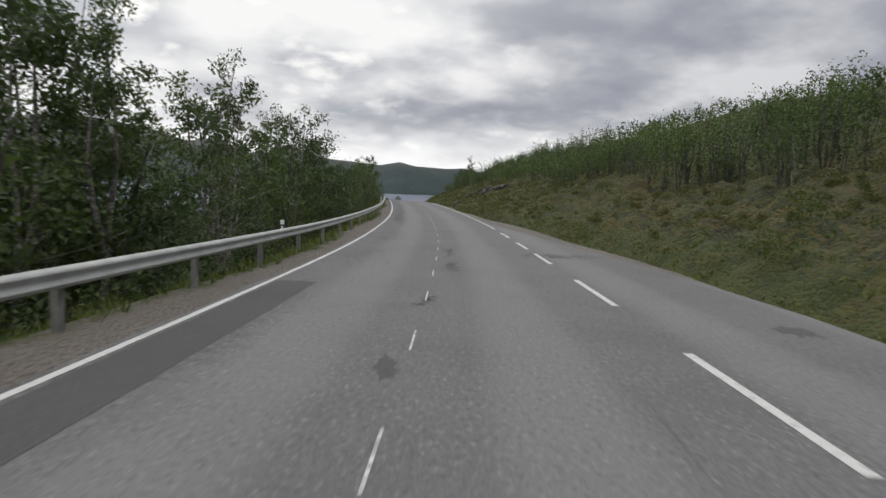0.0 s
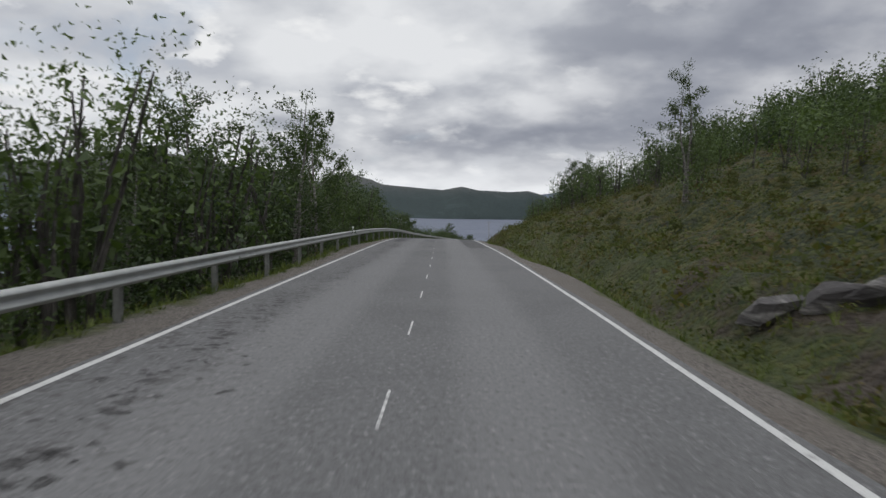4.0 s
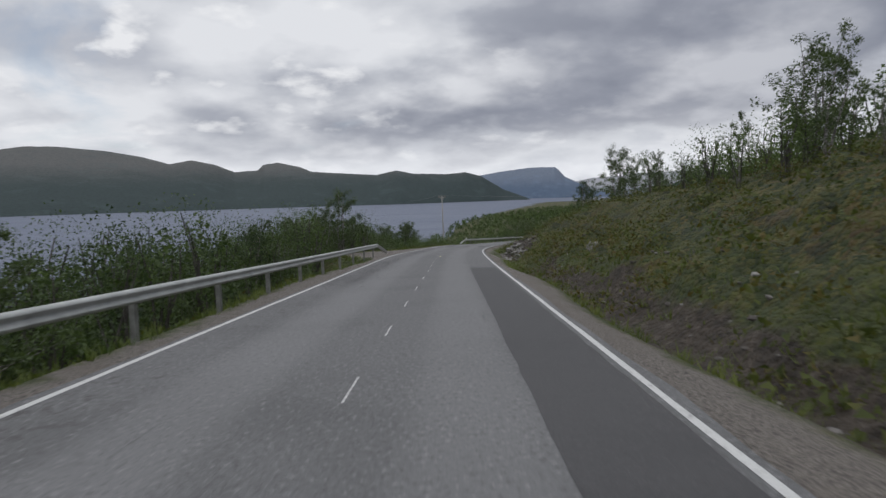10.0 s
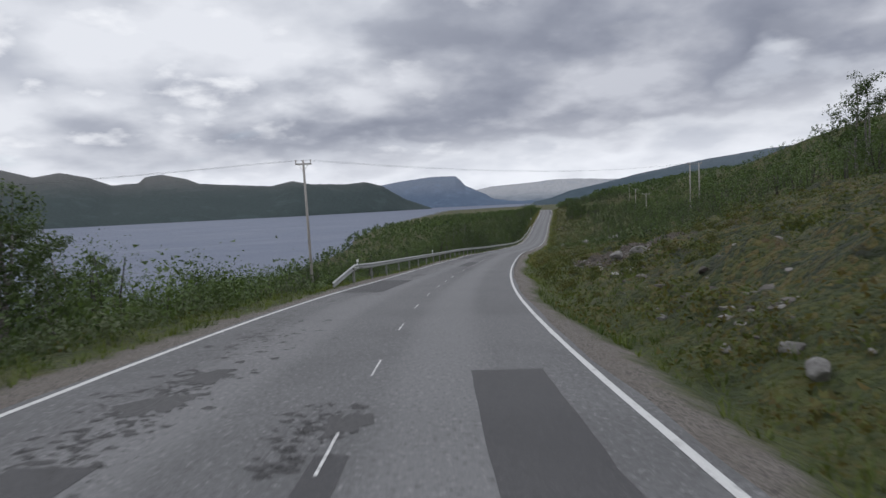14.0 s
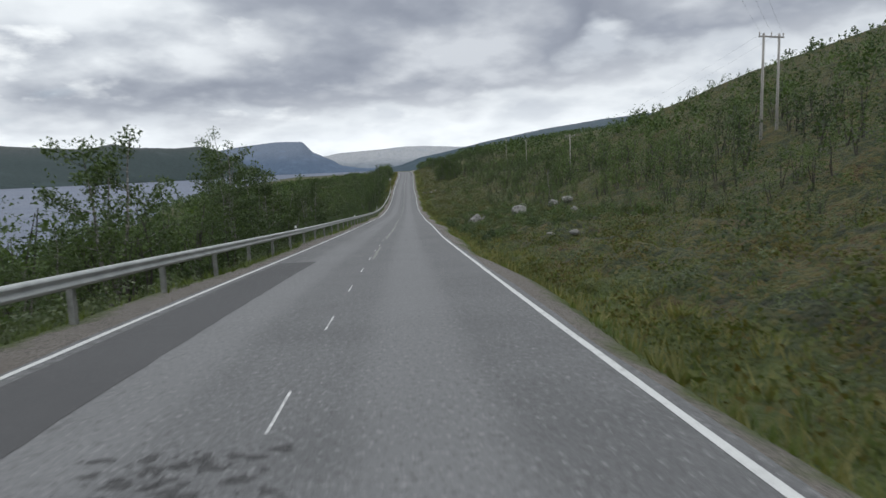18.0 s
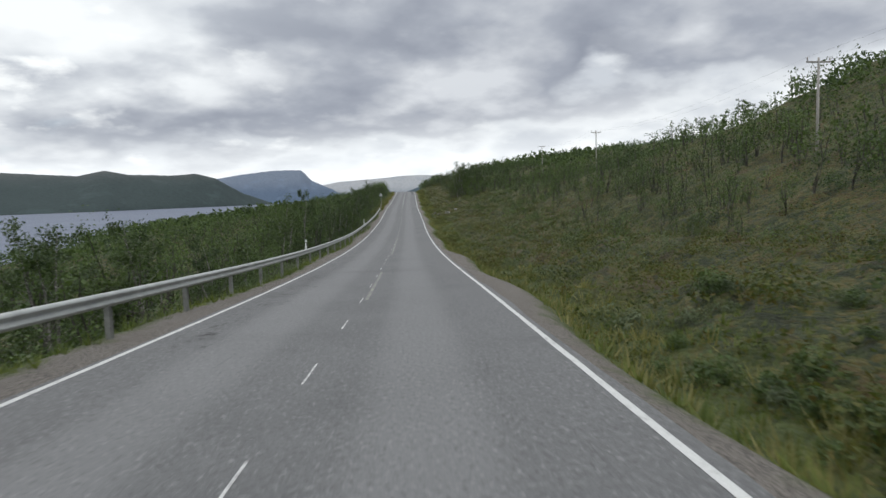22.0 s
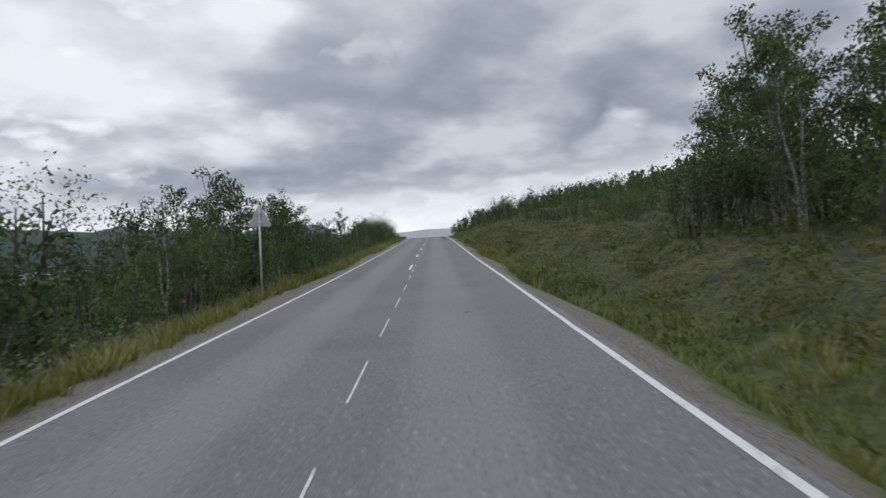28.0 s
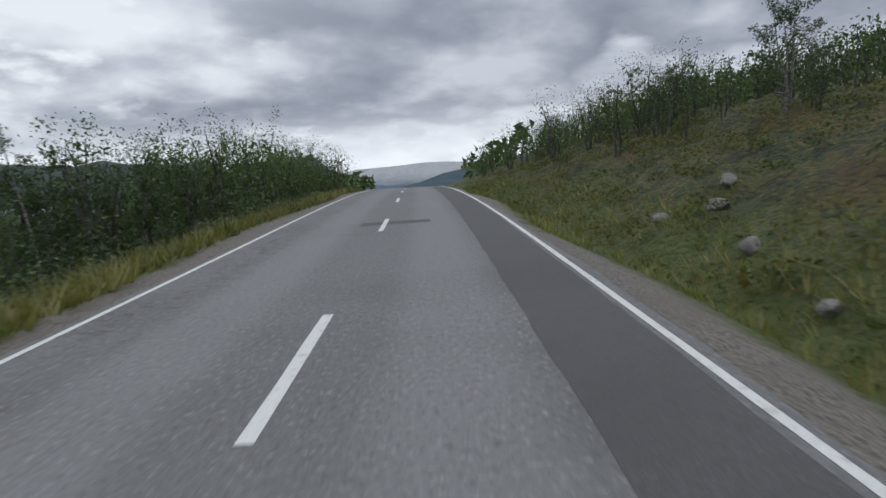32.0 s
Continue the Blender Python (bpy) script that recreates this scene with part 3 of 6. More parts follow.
def lake(k):
    p = k.world_xyz()
    a = k.noise(k.scaled(p, 0.30, 0.75, 1.0), 1.0, 6.0, 0.6, 0.4)
    b = k.noise(k.scaled(p, 0.006, 0.02, 1.0), 1.0, 4.0, 0.6, 0.6)
    k.colour(k.mix(b, (0.060, 0.074, 0.108), (0.085, 0.100, 0.138)))
    k.rough(k.math("ADD", 0.22, k.math("MULTIPLY", b, 0.25)))
    k.b.inputs["IOR"].default_value = 1.33
    k.bump(a, 0.9, 0.5)
    # choppy facets turned from the low sky: their sheen painted as slate-blue diffuse
    painted_sheen = k.n.new("ShaderNodeBsdfDiffuse")
    k.put(painted_sheen.inputs[0], k.mix(a, (0.10, 0.118, 0.165), (0.18, 0.20, 0.255)))
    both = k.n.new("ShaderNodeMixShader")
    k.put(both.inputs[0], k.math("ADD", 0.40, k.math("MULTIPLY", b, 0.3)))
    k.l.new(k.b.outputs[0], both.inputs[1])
    k.l.new(painted_sheen.outputs[0], both.inputs[2])
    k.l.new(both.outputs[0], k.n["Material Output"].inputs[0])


M_LAKE = mat("rippled_lake", lake, 0.2)


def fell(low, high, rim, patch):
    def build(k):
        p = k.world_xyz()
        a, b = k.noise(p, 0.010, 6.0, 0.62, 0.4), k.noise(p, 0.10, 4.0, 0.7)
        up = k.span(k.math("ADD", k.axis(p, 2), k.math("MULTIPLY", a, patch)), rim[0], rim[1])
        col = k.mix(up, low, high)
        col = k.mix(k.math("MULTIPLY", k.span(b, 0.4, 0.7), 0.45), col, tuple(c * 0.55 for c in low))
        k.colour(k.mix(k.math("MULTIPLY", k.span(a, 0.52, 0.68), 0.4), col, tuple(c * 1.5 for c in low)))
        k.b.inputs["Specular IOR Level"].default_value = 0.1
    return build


# base colour lifted a little to stand in for haze across the lake
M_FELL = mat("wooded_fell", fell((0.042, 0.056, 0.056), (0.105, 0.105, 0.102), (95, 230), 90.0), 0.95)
# the blue of these farther fells is distance haze painted into their colour
M_RIDGE = mat("haze_blue_wooded_ridge", fell((0.050, 0.072, 0.088), (0.088, 0.108, 0.125), (60, 200), 80.0), 0.95)
M_MESA = mat("haze_blue_far_fell", fell((0.085, 0.115, 0.165), (0.145, 0.170, 0.215), (40, 170), 60.0), 0.95)
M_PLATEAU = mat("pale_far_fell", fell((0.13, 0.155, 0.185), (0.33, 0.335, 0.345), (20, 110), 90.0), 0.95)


# ---------------------------------------------------------------- mesh helpers
def mesh_from(name, verts, faces, material, uv=None, shade=True):
    me = bpy.data.meshes.new(name)
    verts, faces = np.asarray(verts, np.float32), np.asarray(faces, np.int32)
    nf, k = faces.shape
    me.vertices.add(len(verts))
    me.vertices.foreach_set("co", verts.ravel())
    me.loops.add(nf * k)
    me.loops.foreach_set("vertex_index", faces.ravel())
    me.polygons.add(nf)
    me.polygons.foreach_set("loop_start", np.arange(nf, dtype=np.int32) * k)
    me.polygons.foreach_set("loop_total", np.full(nf, k, dtype=np.int32))
    me.polygons.foreach_set("use_smooth", np.full(nf, shade))
    if uv is not None:
        layer = me.uv_layers.new(name="UVMap")
        layer.data.foreach_set("uv", np.asarray(uv, np.float32)[faces.ravel()].ravel())
    me.update(calc_edges=True)
    me.materials.append(material)
    return me


def grid_mesh(name, pts, material, uv=None, shade=True):
    """A sheet from an array of rows of points."""
    a, b = pts.shape[:2]
    i = np.arange(a * b).reshape(a, b)
    faces = np.stack([i[:-1, :-1], i[:-1, 1:], i[1:, 1:], i[1:, :-1]], -1).reshape(-1, 4)
    return mesh_from(name, pts.reshape(-1, 3), faces, material, None if uv is None else uv.reshape(-1, 2), shade)


def part(name, bm, material, parent=None, label=""):
    """One mesh object from a bmesh (or a finished mesh), under a thing or a part."""
    if isinstance(bm, bpy.types.Mesh):
        me = bm
    else:
        me = bpy.data.meshes.new(name)
        bm.to_mesh(me)
        bm.free()
        me.materials.append(material)
    ob = new(name, me)
    if parent is not None:
        ob.parent = parent
    if label:
        tagged(ob, label=label)
    return ob


def tube(bm, path, radii, sides=6, cap=True):
    """A round tapered tube along a list of points."""
    rings = []
    for i, (q, r) in enumerate(zip(path, radii)):
        q = Vector(q)
        a, b = Vector(path[max(i - 1, 0)]), Vector(path[min(i + 1, len(path) - 1)])
        way = (b - a).normalized()
        u = way.cross(Vector((0.31, 0.95, 0.02))).normalized()
        v = way.cross(u)
        rings.append([bm.verts.new(q + (u * math.cos(k * 2 * math.pi / sides) + v * math.sin(k * 2 * math.pi / sides)) * r) for k in range(sides)])
    for a, b in zip(rings, rings[1:]):
        for k in range(sides):
            bm.faces.new((a[k], a[(k + 1) % sides], b[(k + 1) % sides], b[k])).smooth = True
    if cap:
        bm.faces.new(rings[0][::-1])
        bm.faces.new(rings[-1])


def box(bm, lo, hi, bevel=0.0):
    made = bmesh.ops.create_cube(bm, size=1.0, matrix=Matrix.Translation([(a + b) / 2 for a, b in zip(lo, hi)]) @ Matrix.Diagonal([b - a for a, b in zip(lo, hi)] + [1]))
    if bevel:
        bmesh.ops.bevel(bm, geom=list({e for v in made["verts"] for e in v.link_edges}), offset=bevel, segments=1, affect="EDGES")


def road_pose(s, lat, dz=0.0, on=on_road, turn=0.0):
    """A pose on the road or ground whose y axis runs along the road."""
    q = on(np.array(float(s)), np.array(float(lat)), dz)
    return Matrix.Translation(Vector([float(c) for c in q])) @ Matrix.Rotation(float(axis(s)[3]) + turn, 4, "Z")


# ---------------------------------------------------------------- ground, road, lake, far fells
LATS = np.concatenate([[-900, -420, -260, -200, -165, -140, -118, -100, -85, -72, -60, -50, -42, -35, -29, -24, -20, -17, -14.5, -12.5, -11], np.arange(-10, -5.5, 0.6), np.arange(-5.4, -3.4, 0.4),
                       [-3.2, 0, 3.2], np.arange(3.5, 4.6, 0.5), np.arange(4.8, 15, 0.32), np.arange(15.1, 24, 0.7), [25.5, 27.5, 30, 33, 37, 42, 50, 60, 72, 85, 100, 118, 140, 165, 200, 260, 400, 900]])
rows = np.concatenate([np.arange(-120, -10, 2.0), np.arange(-10, 690, 0.55), np.arange(690, 760, 2.0), np.arange(760, 2400, 20.0)])
gs, gl = np.meshgrid(rows, LATS, indexing="ij")
left_edge, right_edge = verge(gs)
off_gravel = np.where(gl > 0, gl - right_edge, -gl - left_edge)


def soil(s, lat):
    """Where the bank is dug open and shows bare earth and stones."""
    a = smooth(243, 248, s) * (1 - smooth(264, 270, s)) * smooth(4.5, 5.2, lat) * (1 - smooth(6.6, 8.0, lat))
    b = smooth(305, 310, s) * (1 - smooth(320, 325, s)) * smooth(6.5, 8, lat) * (1 - smooth(12, 15, lat)) * 0.85
    c = smooth(118, 140, s) * (1 - smooth(228, 240, s)) * smooth(4.4, 5.0, lat) * (1 - smooth(5.6, 6.8, lat)) * 0.8
    d = smooth(535, 539, s) * (1 - smooth(549, 554, s)) * smooth(5.1, 5.5, lat) * (1 - smooth(6.4, 7.6, lat)) * 0.8
    e = smooth(-20, 60, s) * (1 - smooth(100, 120, s)) * smooth(4.8, 5.6, lat) * (1 - smooth(6.5, 8.5, lat)) * 0.5
    return np.maximum.reduce([a, b, c, d, e])


ground_mesh = grid_mesh("ground", on_ground(gs, gl), M_EARTH, np.stack([off_gravel, gs], -1))
soil_uv = np.stack([soil(gs, gl), gs * 0.01], -1).reshape(-1, 2)
corner = np.zeros(len(ground_mesh.loops), np.int32)
ground_mesh.loops.foreach_get("vertex_index", corner)
ground_mesh.uv_layers.new(name="Soil").data.foreach_set("uv", soil_uv[corner].astype(np.float32).ravel())
ground = tagged(part("ground", ground_mesh, None), "mossy green and yellow-brown heath with bare gravel along the road", "ground", kind="structure")

ROAD_LATS = np.array([-3.42, -2.6, -1.7, -0.8, 0, 0.8, 1.7, 2.6, 3.42])
rs, rl = np.meshgrid(np.arange(-118, 900, 2.0), ROAD_LATS, indexing="ij")
wide_right = 3.2 * (1 - smooth(12, 48, rs))
edge_wave = 0.03 * np.sin(rs * 1.7) + 0.03 * np.sin(rs * 0.61)
rl2 = rl + np.where(rl > 3.4, wide_right + edge_wave, 0) - np.where(rl < -3.4, edge_wave, 0)
road = tagged(part("road", grid_mesh("road", on_road(rs, rl2), M_ROAD, np.stack([rl2, rs], -1)), None), "worn grey asphalt road with cracks and ravelled patches", "road", kind="structure")

lake_verts = [(-4500 + 900 * i, -1500 + 800 * j, LAKE) for i in range(11) for j in range(9)]
lk = np.array(lake_verts).reshape(11, 9, 3)
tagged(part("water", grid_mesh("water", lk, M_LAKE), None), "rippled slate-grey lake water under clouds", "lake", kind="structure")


def fell_mesh(name, eye, stops, near, far, material, foot, seed, wob):
    """A long fell seen over the lake: its skyline by direction and elevation in degrees, its distances, its foot's height."""
    stops = sorted(stops)
    az = np.arange(stops[0][0], stops[-1][0], 0.12)
    el = np.interp(az, [a for a, b in stops], [b for a, b in stops])
    dist = np.interp(az, [a for a, b in far], [b for a, b in far])
    front = np.interp(az, [a for a, b in near], [b for a, b in near])
    u = np.array([0, 0.03, 0.10, 0.2, 0.32, 0.45, 0.58, 0.7, 0.82, 0.92, 1.0, 1.12, 1.35])
    A, U = np.meshgrid(az, u, indexing="ij")
    r = front[:, None] + (dist - front)[:, None] * U
    top = eye[2] + dist * np.tan(np.radians(el))
    shape = np.where(U <= 1, np.clip(U, 0, 1) ** 0.9, 1 - (U - 1) * 0.7)
    x, y = eye[0] - np.sin(np.radians(A)) * r, eye[1] + np.cos(np.radians(A)) * r
    z = foot + (top - foot)[:, None] * shape
    z = z + wob * (ripple(x, y, 260.0, seed) + 0.5 * ripple(x, y, 90.0, seed + 1)) * np.clip(U, 0, 1) * np.clip(1.05 - U, 0, 1) * 4
    z = z + wob * 0.12 * ripple(x, y, 35.0, seed + 2) * (U > 0.5)
    z[:, 0] = foot - 3
    return grid_mesh(name, np.stack([x, y, z], -1), material)


EYE = (3.0, 182.0, -2.0)
SKYLINE = [(48, 2.2), (40, 2.9), (35, 3.2), (31.4, 4.09), (29.6, 4.42), (27.4, 4.47), (24, 4.17), (21.5, 3.74), (19.4, 3.14), (17.7, 3.46), (15.9, 3.08), (14.3, 2.44), (12.4, 2.56), (11.9, 3.04),
           (10.7, 3.23), (8.8, 2.81), (7.9, 2.4), (5.4, 2.21), (2.1, 2.0), (0.35, 2.36), (-1.2, 2.03), (-4.2, 1.96), (-5.8, 2.07), (-7.3, 1.68), (-9.3, 0.41), (-11.6, -0.45)]
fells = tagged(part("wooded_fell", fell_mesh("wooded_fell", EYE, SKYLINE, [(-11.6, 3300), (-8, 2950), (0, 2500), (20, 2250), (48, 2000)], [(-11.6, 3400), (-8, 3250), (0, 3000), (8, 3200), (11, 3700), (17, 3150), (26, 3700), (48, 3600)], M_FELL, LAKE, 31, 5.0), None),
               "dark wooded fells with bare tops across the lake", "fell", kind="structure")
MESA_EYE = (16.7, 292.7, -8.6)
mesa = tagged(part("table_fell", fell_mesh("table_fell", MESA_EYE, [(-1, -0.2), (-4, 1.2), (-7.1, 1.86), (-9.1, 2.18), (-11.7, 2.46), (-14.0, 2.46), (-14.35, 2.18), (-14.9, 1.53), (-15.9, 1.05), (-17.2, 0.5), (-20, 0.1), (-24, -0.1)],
              [(-24, 4000), (-1, 4000)], [(-24, 4500), (-1, 4500)], M_MESA, LAKE, 51, 6.0), None), "steep-sided table fell in the distance, tinted haze blue", "fell", kind="structure")
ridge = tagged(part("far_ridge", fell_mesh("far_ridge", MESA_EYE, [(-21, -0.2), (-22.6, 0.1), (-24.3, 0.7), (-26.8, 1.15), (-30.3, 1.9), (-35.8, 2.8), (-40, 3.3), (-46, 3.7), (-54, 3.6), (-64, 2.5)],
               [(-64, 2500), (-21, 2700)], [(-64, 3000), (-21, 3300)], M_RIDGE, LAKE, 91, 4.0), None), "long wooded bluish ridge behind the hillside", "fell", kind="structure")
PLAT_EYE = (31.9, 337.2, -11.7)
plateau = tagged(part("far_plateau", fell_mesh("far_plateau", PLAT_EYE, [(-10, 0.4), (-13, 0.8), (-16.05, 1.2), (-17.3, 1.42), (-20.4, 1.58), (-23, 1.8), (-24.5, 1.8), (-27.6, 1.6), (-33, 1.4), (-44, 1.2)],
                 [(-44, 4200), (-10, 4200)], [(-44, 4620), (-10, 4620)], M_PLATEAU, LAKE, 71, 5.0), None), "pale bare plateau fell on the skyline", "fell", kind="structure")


# ---------------------------------------------------------------- road markings and repairs
def strip(name, s0, s1, lat0, lat1, material, dz=0.004, step=1.0, ragged=0.0, seed=1):
    n = max(2, int((s1 - s0) / step) + 1)
    ss = np.linspace(s0, s1, n)
    rng = np.random.RandomState(seed)
    a = lat0 + rng.uniform(-1, 1, n) * ragged
    b = lat1 + rng.uniform(-1, 1, n) * ragged
    cols = [a, b] if b[0] - a[0] < 0.8 else [a, (a + b) / 2, b]
    pts = np.stack([on_road(ss, c, dz) for c in cols], 1)
    uv = np.stack([np.stack([c, ss], -1) for c in cols], 1)
    return grid_mesh(name, pts, material, uv)


def marking(name, mesh, label, category, group=""):
    return tagged(part(name, mesh, None), label, category, group, kind="structure")


marking("edge_line", strip("edge_line", -118, 890, -3.31, -3.21, M_PAINT, ragged=0.006), "continuous white painted edge line, lightly worn", "road marking")
marking("edge_line", strip("edge_line", 36.7, 890, 3.205, 3.298, M_PAINT, ragged=0.006), "continuous white painted edge line, lightly worn", "road marking")
for s0, s1 in ((-8.9, -5.5), (-1.9, 1.5), (5.1, 8.6), (12.1, 15.7), (19.3, 22.6), (24.4, 27.6), (30.4, 33.8)):
    marking("edge_dash", strip("edge_dash", s0, s1, 3.19, 3.32, M_PAINT, ragged=0.006), "short white painted dash beside the lay-by", "road marking", "dashes beside the lay-by")
DRIFT = ((-30, -0.2), (0, -0.19), (26, -0.11), (47, -0.24), (69, 0.18), (77, 0.03), (125, 0.1), (148, 0.13), (169, 0.1), (190, 0.02), (208, 0.01), (227, 0.11), (243, 0.05), (263, 0.3), (284, 0.41), (300, 0.27), (346, 0.09), (376, -0.04), (397, -0.01), (416, -0.05), (458, -0.1), (479, -0.03), (531, 0.14), (565, 0.1), (606, 0.07), (640, 0.05))
STARTS = [-7.0, 4.4, 8.0, 11.6, 25.7, 29.4, 47.2, 68.8, 76.0, 126.2, 129.5, 147.5, 169.0, 186.8, 190.5, 207.6, 227.5, 243.1, 262.6, 266.2, 283.4, 300.1, 345.6, 355.7, 376.0, 379.9, 396.3, 416.0, 437.2, 457.6, 478.4, 530.6, 541.0, 564.6, 568.7, 584.7, 588.8, 606.0, 609.9, 628.0, 640.0]


def middle(s):
    return float(np.interp(s, [a for a, b in DRIFT], [b for a, b in DRIFT]))


dash_starts = []
for a, b in zip(STARTS, STARTS[1:]):
    n = max(1, round((b - a) / 3.75))
    dash_starts += [a + (b - a) * i / n for i in range(n)]
for i, s in enumerate(dash_starts):
    o = middle(s)
    long = 1.1 if s < 540 or s > 590 else 2.1
    marking("thin_dash", strip("thin_dash", s, s + long, o - 0.014, o + 0.014, M_OLD, seed=i + 50), "thin faded white centre mark on asphalt", "road marking", "thin centre marks")
    if 255 < s < 275:
        marking("thin_dash", strip("thin_dash", s, s + long, o - 0.076, o - 0.046, M_OLD, seed=i + 50), "thin faded white centre mark on asphalt", "road marking", "thin centre marks")
for s0, s1 in ((372, 379), (386, 408), (412, 430), (446, 456), (470, 492), (604, 612)):
    n = np.linspace(s0, s1, 30)
    for side in (0.02,):
        o = np.array([middle(q) for q in n]) + 0.1 + side
        marking("old_centre_line", grid_mesh("old_centre_line", np.stack([on_road(n, o - 0.05, 0.004), on_road(n, o + 0.05, 0.004)], 1), M_GHOST), "nearly worn-off old centre line", "road marking", "old centre lines")
marking("yellow_dash", strip("yellow_dash", 242.4, 243.9, 0.20, 0.29, M_YELLOW), "short pale yellow painted dash", "road marking")
for i in range(10):
    s0 = 587.6 - 1.0 + 12.03 * i
    marking("centre_dash", strip("centre_dash", s0, s0 + 3.4, -0.17, -0.04, M_PAINT, ragged=0.006, seed=i), "thick white painted centre dash", "road marking", "thick centre dashes")

PATCHES = [(-30, 13.2, -3.15, -2.38), (277.6, 280.3, -2.05, -1.36), (278.4, 280.4, 0.28, 0.58), (117.5, 230, 1.95, 3.12), (279.0, 283.6, 1.70, 2.62), (298.0, 306.0, -3.05, -1.52), (322.3, 331.0, -0.82, 0.05),
           (340.0, 372.2, -3.03, -1.80), (643.5, 700, 2.12, 3.14), (660.4, 661.3, -0.8, 1.2)]
for i, (a, b, c, d) in enumerate(PATCHES):
    marking("asphalt_patch", strip("asphalt_patch", a, b, c, d, M_PATCH, 0.003, 0.45, 0.018, i + 5), "darker newer asphalt patch in the road", "road patch", "asphalt patches")


def blot(s, lat, long, wide, seed):
    rng = np.random.RandomState(seed)
    n = 44
    ang = np.arange(n) * 2 * np.pi / n
    r = 1 + 0.22 * np.sin(ang * 2 + rng.uniform(0, 6)) + 0.16 * np.sin(ang * 5 + rng.uniform(0, 6)) + 0.12 * np.sin(ang * 9 + rng.uniform(0, 6)) + rng.uniform(-0.13, 0.13, n)
    pts = [on_road(np.array(s), np.array(lat), 0.004)] + [on_road(np.array(s + math.sin(a) * long * q / 2), np.array(lat + math.cos(a) * wide * q / 2), 0.004) for a, q in zip(ang, r)]
    return mesh_from("pothole", np.array(pts), [(0, 1 + k, 1 + (k + 1) % n) for k in range(n)], M_HOLE)


HOLES = [(7.2, -0.35, 0.9, 0.35), (11.6, -0.1, 1.2, 0.3), (17.5, 0.35, 3.0, 0.3), (21.5, 0.3, 3.5, 0.28), (22.0, 3.9, 1.6, 2.2), (10.5, 5.6, 1.0, 0.8), (70.7, -2.44, 1.0, 0.35), (80.6, -2.3, 2.0, 0.5), (86.0, -2.1, 3.0, 0.5),
         (127.3, 0.12, 1.05, 0.75), (126.5, -2.15, 1.09, 1.0), (281.3, 0.43, 0.9, 0.6), (282.2, -1.8, 1.09, 0.9), (283.6, -1.75, 0.8, 1.0), (117.0, -2.15, 2.6, 0.9), (117.3, -0.15, 2.6, 0.7), (127.6, -0.2, 1.8, 0.6), (140.0, 0.1, 1.2, 0.9), (166.4, 0.26, 1.05, 1.3), (199.6, -1.9, 1.0, 0.35), (256.0, -1.95, 3.4, 0.45), (251.5, -2.1, 2.2, 0.4),
         (248.0, 1.0, 0.8, 0.4), (262.0, -2.0, 1.6, 0.4), (283.4, -1.9, 1.6, 0.6), (281.0, 0.1, 2.6, 0.5), (271.0, 1.2, 0.9, 0.35), (310.5, -1.9, 3.5, 0.5), (317.0, 0.4, 3.0, 0.35), (345.8, -0.8, 0.7, 0.5), (386.0, -2.1, 1.3, 0.45),
         (354.0, -0.4, 3.6, 1.0), (349.5, -0.2, 4.0, 0.9), (384.5, 1.2, 0.5, 0.2), (570.8, 1.7, 0.25, 0.25)]
for i, (a, b, c, d) in enumerate(HOLES):
    if c > 1.1:
        continue
    marking("pothole", blot(a, b, c * 0.9, d * 0.65, i), "dark broken pothole in the asphalt", "pothole", "potholes")


def ravel(zones):
    """Many small torn spots where the surface has broken up, in one mesh."""
    rg = np.random.RandomState(88)
    V, F, n = [], [], 0
    for s0, s1, lat, spread, count in zones:
        for _ in range(int(count * 5.0)):
            s, q = rg.uniform(s0, s1), lat + rg.normal(0, spread)
            if q < -3.15:
                continue
            size = 0.013 + 0.075 * rg.uniform() ** 3.0
            k = 9
            ang = np.arange(k) * 2 * np.pi / k
            r = size * rg.uniform(0.3, 1.35, k)
            stretch = rg.uniform(0.8, 1.7)
            tilt = rg.normal(0, 0.5)
            a, b = np.cos(ang) * r * stretch, np.sin(ang) * r
            ss, ll = s + a * math.sin(tilt) + b * math.cos(tilt), q + a * math.cos(tilt) - b * math.sin(tilt)
            V.append(np.concatenate([on_road(np.array([s]), np.array([q]), 0.0035), on_road(ss, ll, 0.0035)]))
            F += [(n, n + 1 + i, n + 1 + (i + 1) % k) for i in range(k)]
            n += k + 1
    return mesh_from("ravelled_asphalt", np.concatenate(V), F, M_TORN)


tagged(part("ravelled_asphalt", ravel([(60, 104, -2.4, 0.28, 240), (104, 122, -2.1, 0.35, 80), (16, 44, -2.2, 0.3, 70), (42, 62, -2.5, 0.3, 220), (221, 241, -2.5, 0.4, 230), (124, 136, -2.5, 0.36, 260), (124, 160, -1.9, 0.65, 300), (276, 284, -1.9, 0.3, 90), (125, 130, -0.2, 0.3, 26), (165, 169, 0.2, 0.3, 26), (243, 270, -2.05, 0.28, 190), (296, 336, -1.9, 0.32, 180), (274, 290, -1.9, 0.4, 70),
                                       (308, 330, 0.2, 0.3, 70), (336, 352, -0.3, 0.4, 90), (186, 205, -2.2, 0.5, 60), (440, 456, -2.6, 0.25, 60), (583, 596, -2.5, 0.3, 50), (624, 640, -2.4, 0.3, 60)] + [(a - c * 0.4, a + c * 0.4, b, d * 0.34, int(16 * c * d) + 4) for a, b, c, d in HOLES if c > 1.1]), None), "small dark torn spots in the worn asphalt", "road damage", kind="stuff")


